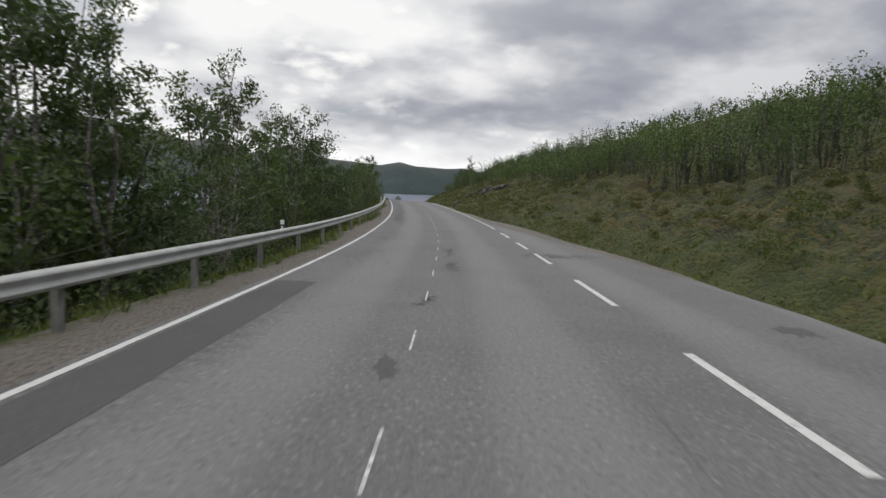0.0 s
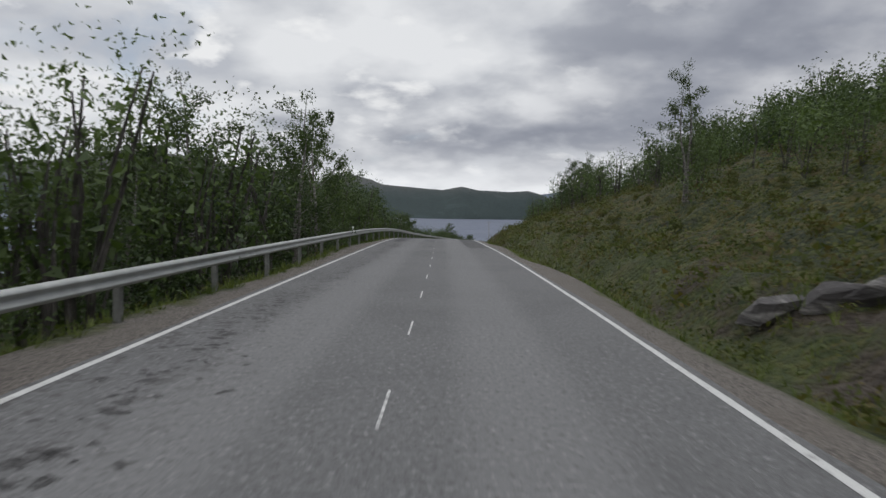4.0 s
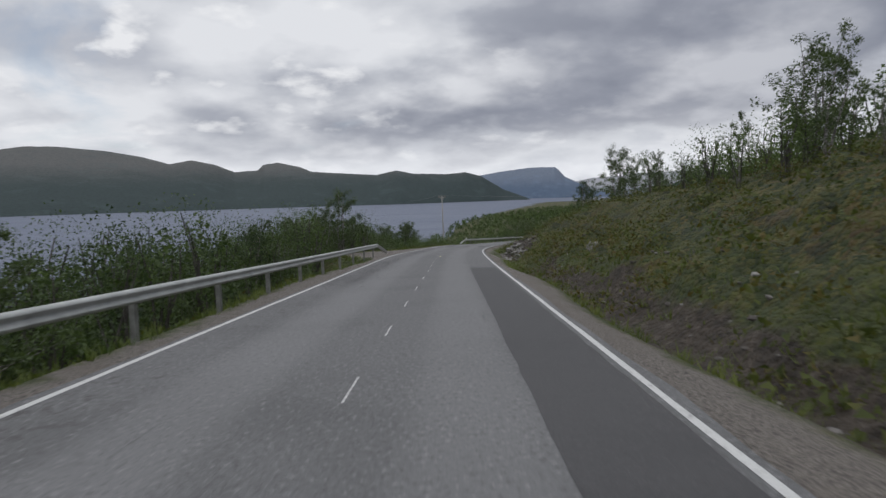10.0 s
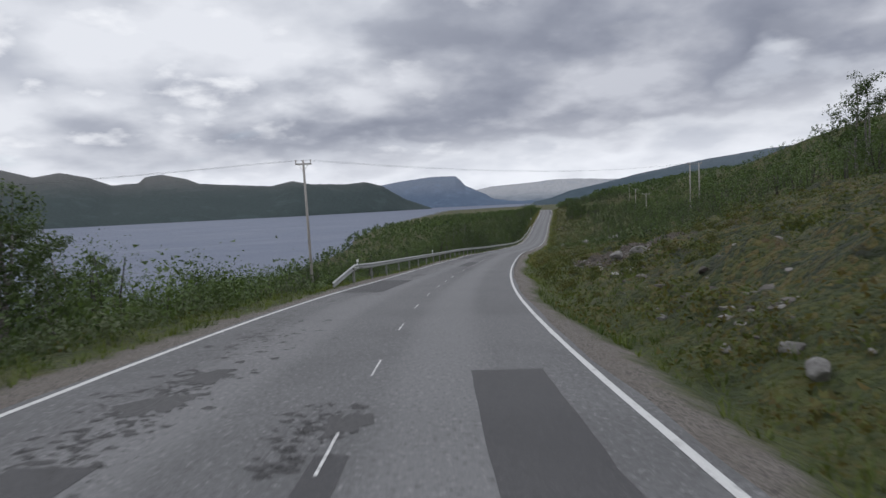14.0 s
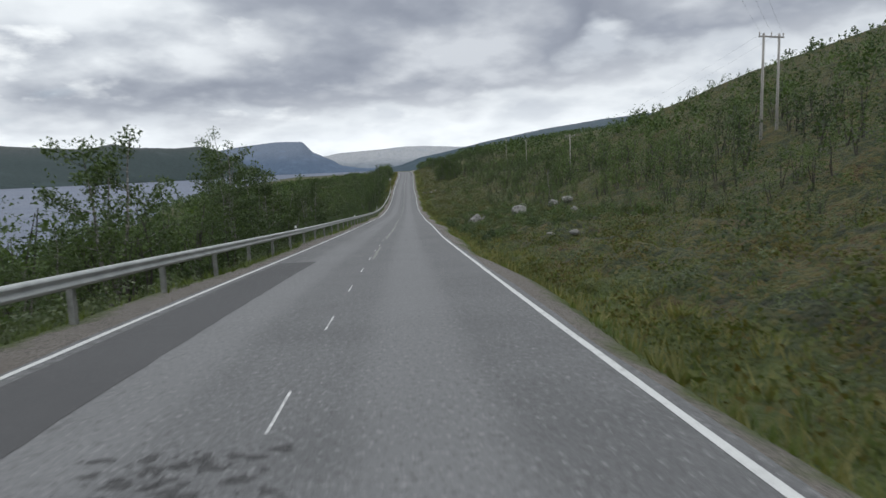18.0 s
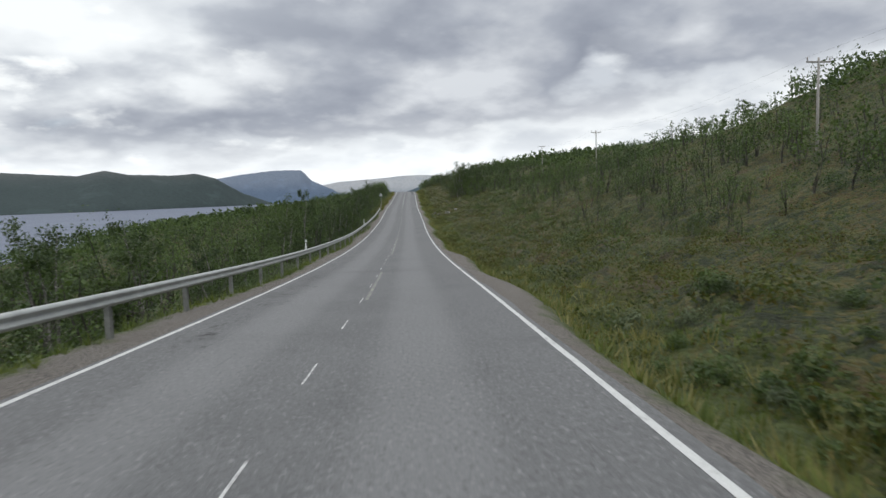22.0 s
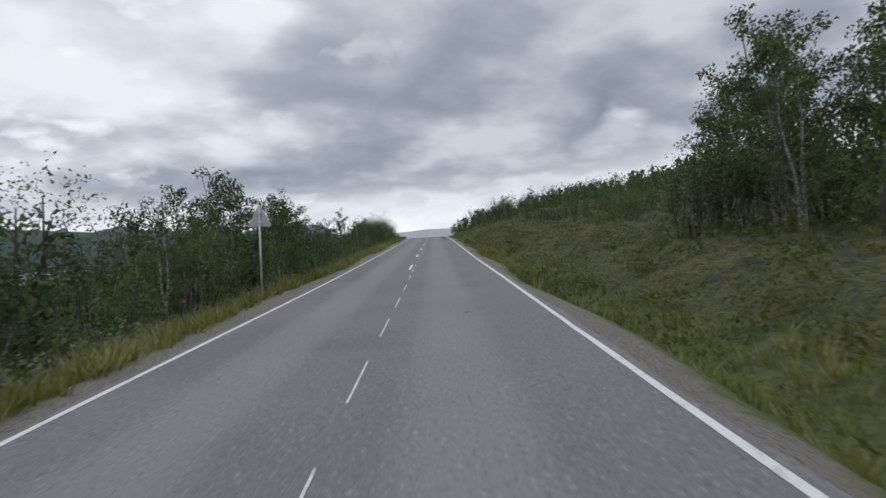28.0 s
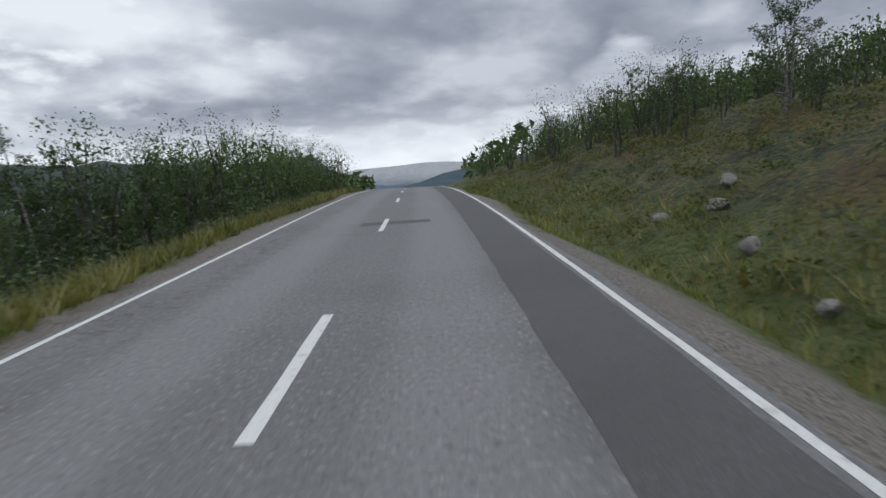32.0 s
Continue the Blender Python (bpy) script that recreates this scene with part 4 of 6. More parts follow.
def seam(s0, s1, seed):
    rng = np.random.RandomState(seed)
    lat = np.linspace(-3.5, 3.55, 22)
    ss = np.linspace(s0, s1, 22) + 0.7 * np.sin(np.linspace(0, 3.1, 22)) + rng.uniform(-0.04, 0.04, 22)
    w = 0.10 + rng.uniform(-0.03, 0.03, 22)
    return grid_mesh("tar_seam", np.stack([on_road(ss - w, lat, 0.005), on_road(ss + w, lat, 0.005)], 1), M_TAR)


for a, b, sd in ((456.9, 455.1, 3), (621.0, 618.6, 8)):
    marking("tar_seam", seam(a, b, sd), "dark tar seam across the road", "road seam")


# ---------------------------------------------------------------- guard rails
def rail_beam(s0, s1):
    """A W-beam with thickness, sweeping along the road and dipping to the ground at its ends."""
    prof = [(0.0, -0.155), (0.045, -0.135), (0.075, -0.095), (0.075, -0.07), (0.015, -0.02), (0.015, 0.02), (0.075, 0.07), (0.075, 0.095), (0.045, 0.135), (0.0, 0.155)]
    back = [(a - 0.012, b) for a, b in prof[::-1]]
    ring = np.array(prof + back)
    ss = np.concatenate([[s0, s0 + 2.4, s0 + 4.7], np.arange(s0 + 5.5, s1 - 4.5, 1.0), [s1 - 4.0, s1 - 2.0, s1]])
    rise = np.interp(ss, [s0, s0 + 4.7, s1 - 4.0, s1], [0.06, 0.71, 0.71, 0.12]) - 0.075 * (1 - smooth(60, 180, ss))
    out = np.interp(ss, [s0, s0 + 4.7, s0 + 7, s1 - 8.0, s1 - 4.0, s1], [-0.1, -0.25, 0, 0, -0.3, -0.2])
    pts = np.stack([on_road(ss, -4.24 + out + a, 0) + np.stack([0 * ss, 0 * ss, rise + b * 0.84], -1) for a, b in ring], 1)
    pts = np.concatenate([pts, pts[:, :1]], 1)
    return grid_mesh("beam", pts, M_ZINC)


def post_mesh():
    bm = bmesh.new()
    # an open C section
    for lo, hi in (((-0.05, -0.06, -0.9), (0.05, -0.052, 0.70)), ((-0.05, -0.055, -0.9), (-0.042, 0.06, 0.70)), ((0.042, -0.055, -0.9), (0.05, 0.06, 0.70))):
        box(bm, lo, hi)
    me = bpy.data.meshes.new("post")
    bm.to_mesh(me)
    bm.free()
    me.materials.append(M_POST)
    return me


def spacer_mesh():
    bm = bmesh.new()
    box(bm, (-0.0, -0.04, 0.56), (0.16, 0.04, 0.70), 0.01)
    me = bpy.data.meshes.new("spacer")
    bm.to_mesh(me)
    bm.free()
    me.materials.append(M_ZINC)
    return me


POST, SPACER = post_mesh(), spacer_mesh()
for s0, s1 in RAILS:
    rail = tagged(new("guard_rail"), "galvanised steel W-beam guard rail on posts beside the road", "guard rail", "guard rails")
    part("beam", rail_beam(s0, s1), None, rail)
    s = s0 + 4.2
    while s < s1 - 5:
        q = part("post", POST, None, rail)
        q.matrix_basis = road_pose(s, -4.42)
        t = part("spacer", SPACER, None, q)
        s += 4.0


# ---------------------------------------------------------------- delineators, sign, poles
def delineator():
    top = tagged(new("delineator_post"), "white plastic delineator post with a dark band", "delineator", "delineators")
    bm = bmesh.new()
    box(bm, (-0.055, -0.02, -0.5), (0.055, 0.02, 0.72), 0.008)
    part("shaft", bm, M_WHITE, top)
    bm = bmesh.new()
    box(bm, (-0.057, -0.022, 0.72), (0.057, 0.022, 0.90), 0.006)
    part("band", bm, M_BLACK, top, "black band")
    bm = bmesh.new()
    box(bm, (-0.055, -0.02, 0.90), (0.055, 0.02, 1.02), 0.008)
    part("cap", bm, M_WHITE, top)
    bm = bmesh.new()
    box(bm, (-0.03, -0.027, 0.76), (0.03, -0.0225, 0.86))
    part("reflector", bm, M_WHITE, top, "pale reflector plate")
    return top


def rail_delineator(top):
    """A short post clipped to the guard rail, its head at the given height over the road."""
    thing = tagged(new("delineator_post"), "short white plastic delineator clipped to the guard rail", "delineator", "delineators")
    for name, lo, hi, m in (("shaft", 0.60, top - 0.30, M_WHITE), ("band", top - 0.30, top - 0.12, M_BLACK), ("cap", top - 0.12, top, M_WHITE)):
        bm = bmesh.new()
        box(bm, (-0.05, -0.02, lo), (0.05, 0.02, hi), 0.006)
        part(name, bm, m, thing, "black band" if name == "band" else "")
    bm = bmesh.new()
    box(bm, (-0.03, -0.027, top - 0.26), (0.03, -0.0205, top - 0.16))
    part("reflector", bm, M_WHITE, thing, "pale reflector plate")
    bm = bmesh.new()
    box(bm, (0.045, -0.025, 0.63), (0.30, 0.025, 0.68), 0.004)
    part("bracket", bm, M_POST, thing, "grey steel bracket")
    return thing


for s, top, lean in ((18.5, 0.95, 0), (69.0, 1.0, 0), (118.0, 1.0, 0), (186.0, 1.0, 0), (306.8, 1.08, 3), (334.0, 1.1, 0), (384.0, 1.0, 0), (420.0, 0.98, -3), (464.8, 1.3, 3), (511.0, 1.3, 0)):
    rail_delineator(top).matrix_basis = road_pose(s, -4.5) @ Matrix.Rotation(radians(lean), 4, "Y")
first = delineator()
first.matrix_basis = road_pose(565.2, -4.45, -0.05) @ Matrix.Rotation(radians(-6), 4, "Y")

sign = tagged(new("warning_sign"), "grey back of a triangular road sign on a steel pole", "road sign")
bm = bmesh.new()
tube(bm, [(0, 0, -0.8), (0, 0, 3.35)], [0.035, 0.035], 10)
part("pole", bm, M_ZINC, sign)
bm = bmesh.new()
tri = [(-0.45, 0.04, 2.62), (0.45, 0.04, 2.62), (0, 0.04, 3.42)]
f = bm.faces.new([bm.verts.new(q) for q in tri])
ext = bmesh.ops.extrude_face_region(bm, geom=[f])
bmesh.ops.translate(bm, vec=(0, 0.02, 0), verts=[v for v in ext["geom"] if isinstance(v, bmesh.types.BMVert)])
bmesh.ops.bevel(bm, geom=[e for e in bm.edges if abs(e.verts[0].co.y - e.verts[1].co.y) > 0.01], offset=0.06, segments=3, affect="EDGES")
part("plate", bm, M_SIGN, sign, "unpainted grey plate back")
for z in (2.72, 3.05):
    bm = bmesh.new()
    box(bm, (-0.12, -0.04, z), (0.12, 0.045, z + 0.04), 0.005)
    part("clamp", bm, M_ZINC, sign)
sign.matrix_basis = road_pose(580.5, -5.15, 0.0, on_ground)


def line_pole(height, arm, legs=(0.0,), thin=1.0):
    pole = tagged(new("power_pole"), "weathered grey wooden power pole with a crossarm", "power pole", "power poles")
    for x in legs:
        bm = bmesh.new()
        tube(bm, [(x, 0, -4.0), (x, 0, height * 0.5), (x * 0.98, 0, height)], [0.15 * thin, 0.125 * thin, 0.10 * thin], 10)
        part("shaft", bm, M_TIMBER, pole)
    bm = bmesh.new()
    box(bm, (-arm, -0.07, height - 0.35), (arm, 0.07, height - 0.22), 0.012)
    part("crossarm", bm, M_TIMBER, pole)
    for x in (-arm + 0.08, 0.0, arm - 0.08):
        bm = bmesh.new()
        tube(bm, [(x, 0, height - 0.22), (x, 0, height - 0.06), (x, 0, height + 0.0), (x, 0, height + 0.1)], [0.02, 0.05, 0.06, 0.03], 8)
        part("insulator", bm, M_PORCELAIN, pole)
    if len(legs) == 1:
        for sx in (-1, 1):
            bm = bmesh.new()
            tube(bm, [(sx * arm * 0.55, 0.05, height - 0.3), (0, 0.08, height - 1.1)], [0.02, 0.02], 6)
            part("brace", bm, M_TIMBER, pole)
    return pole


def wire(a, b, sag, name="overhead_wire", thick=0.005):
    bm = bmesh.new()
    pts = [Vector(a).lerp(Vector(b), i / 12) - Vector((0, 0, sag * 4 * (i / 12) * (1 - i / 12))) for i in range(13)]
    tube(bm, pts, [thick] * 13, 4)
    return tagged(part(name, bm, M_WIRE), "thin dark sagging overhead power wire", "power wire", "power wires")


def stand(pole, s, lat, top_over_road, height, lean=0.0, turn=0.0):
    q = on_road(np.array(s), np.array(lat), top_over_road - height)
    pole.matrix_basis = Matrix.Translation([float(c) for c in q]) @ Matrix.Rotation(float(axis(s)[3]) + turn, 4, "Z") @ Matrix.Rotation(radians(lean), 4, "Y")
    bpy.context.view_layer.update()
    return pole


lakeside = stand(line_pole(14.0, 0.75), 332.2, -15.7, 9.75, 14.0, -1.0, 0.5)
before = stand(line_pole(9.0, 0.75), 205.0, -96.0, -9.0, 9.0, 0, 0.5)


def tip(pole, x, h):
    return pole.matrix_basis @ Vector((x, 0, h + 0.1))


hpole = stand(line_pole(11.0, 1.5, (-0.95, 0.95)), 408.0, 34.8, 16.0, 11.0, 0, 0.3)
for x in (-0.67, 0.0, 0.67):
    wire(tip(lakeside, x, 14.0), tip(hpole, x * 2, 11.0), 1.4)
    wire(tip(before, x, 9.0), tip(lakeside, x, 14.0), 1.6)
hill_poles = [hpole]
for s, lat, top in ((480.3, 35.0, 13.8), (561.6, 41.3, 13.0), (643.0, 46.8, 13.7), (725.0, 53.0, 15.0), (810.0, 60.0, 17.0), (900.0, 66.0, 20.0)):
    hill_poles.append(stand(line_pole(9.5, 1.1, (0.0,), 0.9), s, lat, top, 9.5, 0, 0.1))
for a, b in zip(hill_poles, hill_poles[1:]):
    for x in (-1.0, 1.0):
        wire(tip(a, x, 11.0 if a is hpole else 9.5), tip(b, x, 9.5), 1.3)


# ---------------------------------------------------------------- boulders and broken rock
def boulder_mesh(seed, w, d, h, material, cuts=9, name="boulder", fine=3, deep=(0.45, 0.82)):
    rng = np.random.RandomState(seed)
    bm = bmesh.new()
    bmesh.ops.create_icosphere(bm, subdivisions=fine, radius=1.0)
    for _ in range(cuts):
        n = Vector(rng.normal(size=3)).normalized()
        at = rng.uniform(*deep)
        for v in bm.verts:
            over = v.co.dot(n) - at
            if over > 0:
                v.co -= n * over * 0.99
    for v in bm.verts:
        q = v.co * 2.1 + Vector((seed, 0, 0))
        v.co *= 1 + 0.07 * noise.noise(q) + 0.045 * noise.noise(q * 3.1)
        v.co = Vector((v.co.x * w / 2, v.co.y * d / 2, v.co.z * h / 2))
    me = bpy.data.meshes.new(name)
    bm.to_mesh(me)
    bm.free()
    me.materials.append(material)
    return me


def put_boulder(me, s, lat, up, turn, name, label, category, group):
    ob = tagged(part(name, me, None), label, category, group)
    ob.matrix_basis = road_pose(s, lat, up, on_ground, turn)
    return ob


BIG = [(424.5, 9.1, 2.1, 1.7, 1.9), (421.7, 9.0, 1.35, 1.2, 1.6), (421.0, 9.6, 1.2, 1.1, 1.4), (423.2, 14.2, 3.2, 1.7, 1.5), (435.5, 16.8, 1.6, 1.2, 0.9), (431.5, 20.0, 2.0, 1.4, 1.2), (429.8, 21.3, 2.6, 1.6, 1.3), (433.5, 9.4, 1.2, 0.9, 0.5), (419.0, 19.5, 1.6, 1.2, 1.0), (430.0, 10.0, 0.5, 0.4, 0.3),
       (537.6, 8.0, 1.15, 1.0, 0.85), (538.0, 9.4, 0.7, 0.6, 0.5), (26.5, 11.5, 0.5, 0.5, 0.4), (656.4, 6.2, 0.5, 0.4, 0.3), (656.1, 7.3, 0.65, 0.5, 0.35), (657.3, 8.1, 0.5, 0.4, 0.35), (652.8, 6.3, 0.45, 0.4, 0.35), (650.0, 5.8, 0.4, 0.35, 0.25),
       (154.4, 6.9, 0.8, 0.7, 0.85), (192.6, 5.7, 0.5, 0.45, 0.4), (170.0, 9.3, 1.1, 1.0, 0.6), (186.7, 9.6, 0.9, 0.8, 0.6), (187.0, 10.6, 1.3, 1.1, 0.8), (178.0, 8.3, 0.9, 0.7, 0.5), (156.6, 5.9, 0.6, 0.5, 0.5), (176.2, 7.0, 1.55, 1.2, 0.85), (174.6, 8.2, 1.2, 1.0, 1.0), (167.0, 7.4, 0.8, 0.6, 0.5), (165.2, 7.0, 0.6, 0.5, 0.4),
       (228.0, 7.2, 0.9, 0.7, 0.6), (308.0, 8.6, 1.0, 0.8, 0.5), (309.5, 10.0, 1.2, 0.8, 0.6), (384.0, 8.9, 0.7, 0.5, 0.35), (382.5, 9.8, 0.6, 0.5, 0.35), (283.4, 6.1, 0.55, 0.4, 0.35), (284.6, 6.4, 0.45, 0.4, 0.3), (286.2, 6.1, 0.3, 0.25, 0.2), (290.0, 6.2, 0.35, 0.3, 0.2)]
for i, (s, lat, w, d, h) in enumerate(BIG):
    put_boulder(boulder_mesh(i + 11, w * 0.9, d * 0.9, h * 0.95, M_ROCK, 9, "boulder", 3, (0.62, 0.92)), s, lat, h * (0.07 if i < 3 else 0.25), i * 1.7, "boulder", "grey lichen-spotted granite boulder lying in heath", "boulder", "roadside boulders")
# rock shelves in the cut bank
SHELF = [(154.2, 6.0, 1.4, 1.9, 1.3), (180.0, 7.2, 1.8, 4.0, 1.1), (192.0, 7.1, 1.3, 6.2, 1.0), (186.0, 7.6, 1.6, 4.5, 1.1)]
for i, (s, lat, w, d, h) in enumerate(SHELF):
    rock_top = tagged(new("rock_outcrop"), "dark layered rock ledge with mossy top in the bank", "rock outcrop", "bank outcrops")
    rock_top.matrix_basis = road_pose(s, lat, -h * 0.30, on_ground, 0.15 * math.sin(i * 2.1))
    rg = np.random.RandomState(500 + i)
    for k in range(6):
        level = k % 3
        slab = part("rock_slab", boulder_mesh(i * 7 + k + 91, w * rg.uniform(0.5, 0.8), d * rg.uniform(0.36, 0.56), h * rg.uniform(0.5, 0.72), M_CUT, 18, "rock_slab"), None, rock_top)
        slab.matrix_basis = Matrix.Translation((w * (0.16 * level - 0.12 + rg.uniform(-0.1, 0.1)), d * (-0.22 if k < 3 else 0.22) + d * rg.uniform(-0.08, 0.08), h * (0.06 + 0.24 * level))) @ Matrix.Rotation(rg.uniform(-0.3, 0.3), 4, "Z") @ Matrix.Rotation(rg.uniform(-0.15, 0.15), 4, "Y")
# undercut ledges: a pale slab on top, a dark hollow behind broken blocks
for s0, lat0, size in ((170.6, 6.7, 1.0), (150.4, 6.8, 0.72)):
    shelf = tagged(new("rock_outcrop"), "undercut rock ledge with a pale slab over dark broken blocks", "rock outcrop", "bank outcrops")
    shelf.matrix_basis = road_pose(s0, lat0, -0.5, on_ground)
    rg = np.random.RandomState(int(s0))
    for k, (x, y, z, w, d, h, m) in enumerate(((0.75, 0.0, 1.05, 2.2, 4.2, 0.42, M_RUST), (0.7, 0.1, 0.45, 1.7, 4.0, 1.3, M_CUT), (-0.75, 1.5, 0.15, 1.0, 1.2, 0.9, M_CUT), (-1.2, 0.4, -0.3, 1.0, 1.1, 0.8, M_CUT), (-1.0, -0.9, -0.2, 1.1, 1.3, 0.9, M_CUT), (-1.55, -0.2, -0.65, 0.7, 0.8, 0.6, M_CUT), (-1.5, -1.7, -0.6, 0.8, 0.7, 0.7, M_CUT), (-0.5, -2.0, 0.2, 1.1, 1.2, 1.0, M_CUT), (-1.6, 1.2, -0.7, 0.7, 0.9, 0.6, M_CUT))):
        slab = part("rock_slab", boulder_mesh(int(s0) * 3 + k, w * size, d * size, h * size, m, 14, "rock_slab", 3, (0.40, 0.75)), None, shelf)
        slab.matrix_basis = Matrix.Translation((x * size, y * size, z * size)) @ Matrix.Rotation(rg.uniform(-0.3, 0.3), 4, "Z") @ Matrix.Rotation(rg.uniform(-0.12, 0.12), 4, "Y")
# a long bare ledge that climbs slantwise up the bank
ledge = tagged(new("rock_outcrop"), "long dark rock ledge with pale streaks climbing the bank", "rock outcrop", "bank outcrops")
rg = np.random.RandomState(611)
for k in range(11):
    q = k / 10
    slab = part("rock_slab", boulder_mesh(620 + k, rg.uniform(1.5, 2.2), rg.uniform(0.8, 1.2), rg.uniform(0.8, 1.15) * (0.7 + 0.5 * q), M_LEDGE, 16, "rock_slab"), None, ledge)
    slab.matrix_basis = road_pose(93.6 - 6.4 * q, 6.3 + 5.7 * q, 0.12 + 0.1 * rg.uniform(), on_ground, -0.75 + rg.uniform(-0.15, 0.15)) @ Matrix.Rotation(radians(-19), 4, "Y")
# loose broken stones on the two rubble slopes
STONES = [boulder_mesh(i + 200, 2.0, 1.5, 1.0, M_CUT if i % 3 else M_ROCK, 12, "rubble_stone", 3, (0.30, 0.62)) for i in range(8)]
rng = np.random.RandomState(5)
for i in range(290):
    if i < 200:
        s, lat, size = rng.uniform(246, 268), 5.5 + abs(rng.normal(0, 0.95)), 0.12 + 0.48 * rng.uniform() ** 2.0
    elif i < 245:
        s, lat, size = rng.uniform(308, 322), rng.uniform(7.5, 13), 0.1 + 0.35 * rng.uniform() ** 2
    elif i < 268:
        s, lat, size = rng.uniform(537, 549), rng.uniform(5.5, 6.7), rng.uniform(0.12, 0.42)
    else:
        s, lat, size = rng.uniform(160, 205), rng.uniform(5.4, 8.5), 0.1 + 0.35 * rng.uniform() ** 2
    ob = put_boulder(STONES[i % 8], s, lat, size * 0.1, rng.uniform(0, 6), "rubble_stone", "sharp broken grey stone on the cut slope", "stone", "rubble stones")
    ob.scale = (size, size, size)


# small broken stones that fill the rubble slopes
def stone_variant(seed, material_free=True):
    rg = np.random.RandomState(seed)
    bm = bmesh.new()
    bmesh.ops.create_icosphere(bm, subdivisions=1, radius=0.5)
    v = np.array([tuple(q.co) for q in bm.verts]) * rg.uniform(0.65, 1.25, (len(bm.verts), 1)) * np.array([1.2, 0.85, 0.55])
    f = np.array([[q.index for q in p.verts] for p in bm.faces])
    bm.free()
    return v, f


def rubble(name, count, s_range, lat_of, sizes, seed):
    rg = np.random.RandomState(seed)
    kinds = [stone_variant(seed + i) for i in range(6)]
    V, F, n = [], [], 0
    s = rg.uniform(*s_range, count)
    lat = lat_of(rg, count)
    q = on_ground(s, lat, 0.0)
    for i in range(count):
        v, f = kinds[i % 6]
        z = sizes[0] + (sizes[1] - sizes[0]) * rg.uniform() ** 2.5
        a, b = rg.uniform(0, 6.28), rg.uniform(-0.5, 0.5)
        m = np.array(Matrix.Rotation(a, 3, "Z") @ Matrix.Rotation(b, 3, "X"))
        V.append(v @ m.T * z + q[i])
        F.append(f + n)
        n += len(v)
    tagged(part(name, mesh_from(name, np.concatenate(V), np.concatenate(F), M_RUBBLE, shade=False), None), "loose broken grey stones on the dug bank", "rubble", kind="stuff")


rubble("rubble", 1500, (245, 269), lambda rg, n: 5.0 + np.abs(rg.normal(0, 1.15, n)), (0.03, 0.34), 400)
rubble("rubble", 620, (306, 323), lambda rg, n: rg.uniform(7.0, 12.5, n), (0.03, 0.24), 420)
rubble("rubble", 240, (536, 550), lambda rg, n: 5.3 + np.abs(rg.normal(0, 0.7, n)), (0.03, 0.22), 440)
rubble("rubble", 170, (282, 312), lambda rg, n: 6.4 + np.abs(rg.normal(0, 1.4, n)), (0.06, 0.42), 480)
rubble("rubble", 1000, (120, 238), lambda rg, n: 4.9 + np.abs(rg.normal(0, 1.3, n)), (0.03, 0.22), 460)


# ---------------------------------------------------------------- trees
def leaf_cloud(rng, centres, radii, count, size, flat=0.75, corners=4):
    """Many small leaf clumps, each a folded quad, scattered round the given twig ends."""
    pick = rng.randint(0, len(centres), count)
    way = rng.normal(size=(count, 3))
    way /= np.linalg.norm(way, axis=1)[:, None]
    dist = rng.uniform(0, 1, count) ** 0.45
    at = centres[pick] + way * (radii[pick] * dist)[:, None] * np.array([1, 1, flat])
    u = rng.normal(size=(count, 3))
    u /= np.linalg.norm(u, axis=1)[:, None]
    v = np.cross(u, rng.normal(size=(count, 3)))
    v /= np.linalg.norm(v, axis=1)[:, None]
    sz = size * rng.uniform(0.6, 1.35, count)[:, None]
    if corners == 3:
        tri = np.stack([at - u * sz, at + u * sz - v * sz * 0.3, at + v * sz * 0.85], 1)
        return tri.reshape(-1, 3), np.arange(count * 3).reshape(-1, 3)
    quad = np.stack([at - u * sz, at - v * sz * 0.55, at + u * sz, at + v * sz * 0.55], 1)
    return quad.reshape(-1, 3), np.arange(count * 4).reshape(-1, 4)


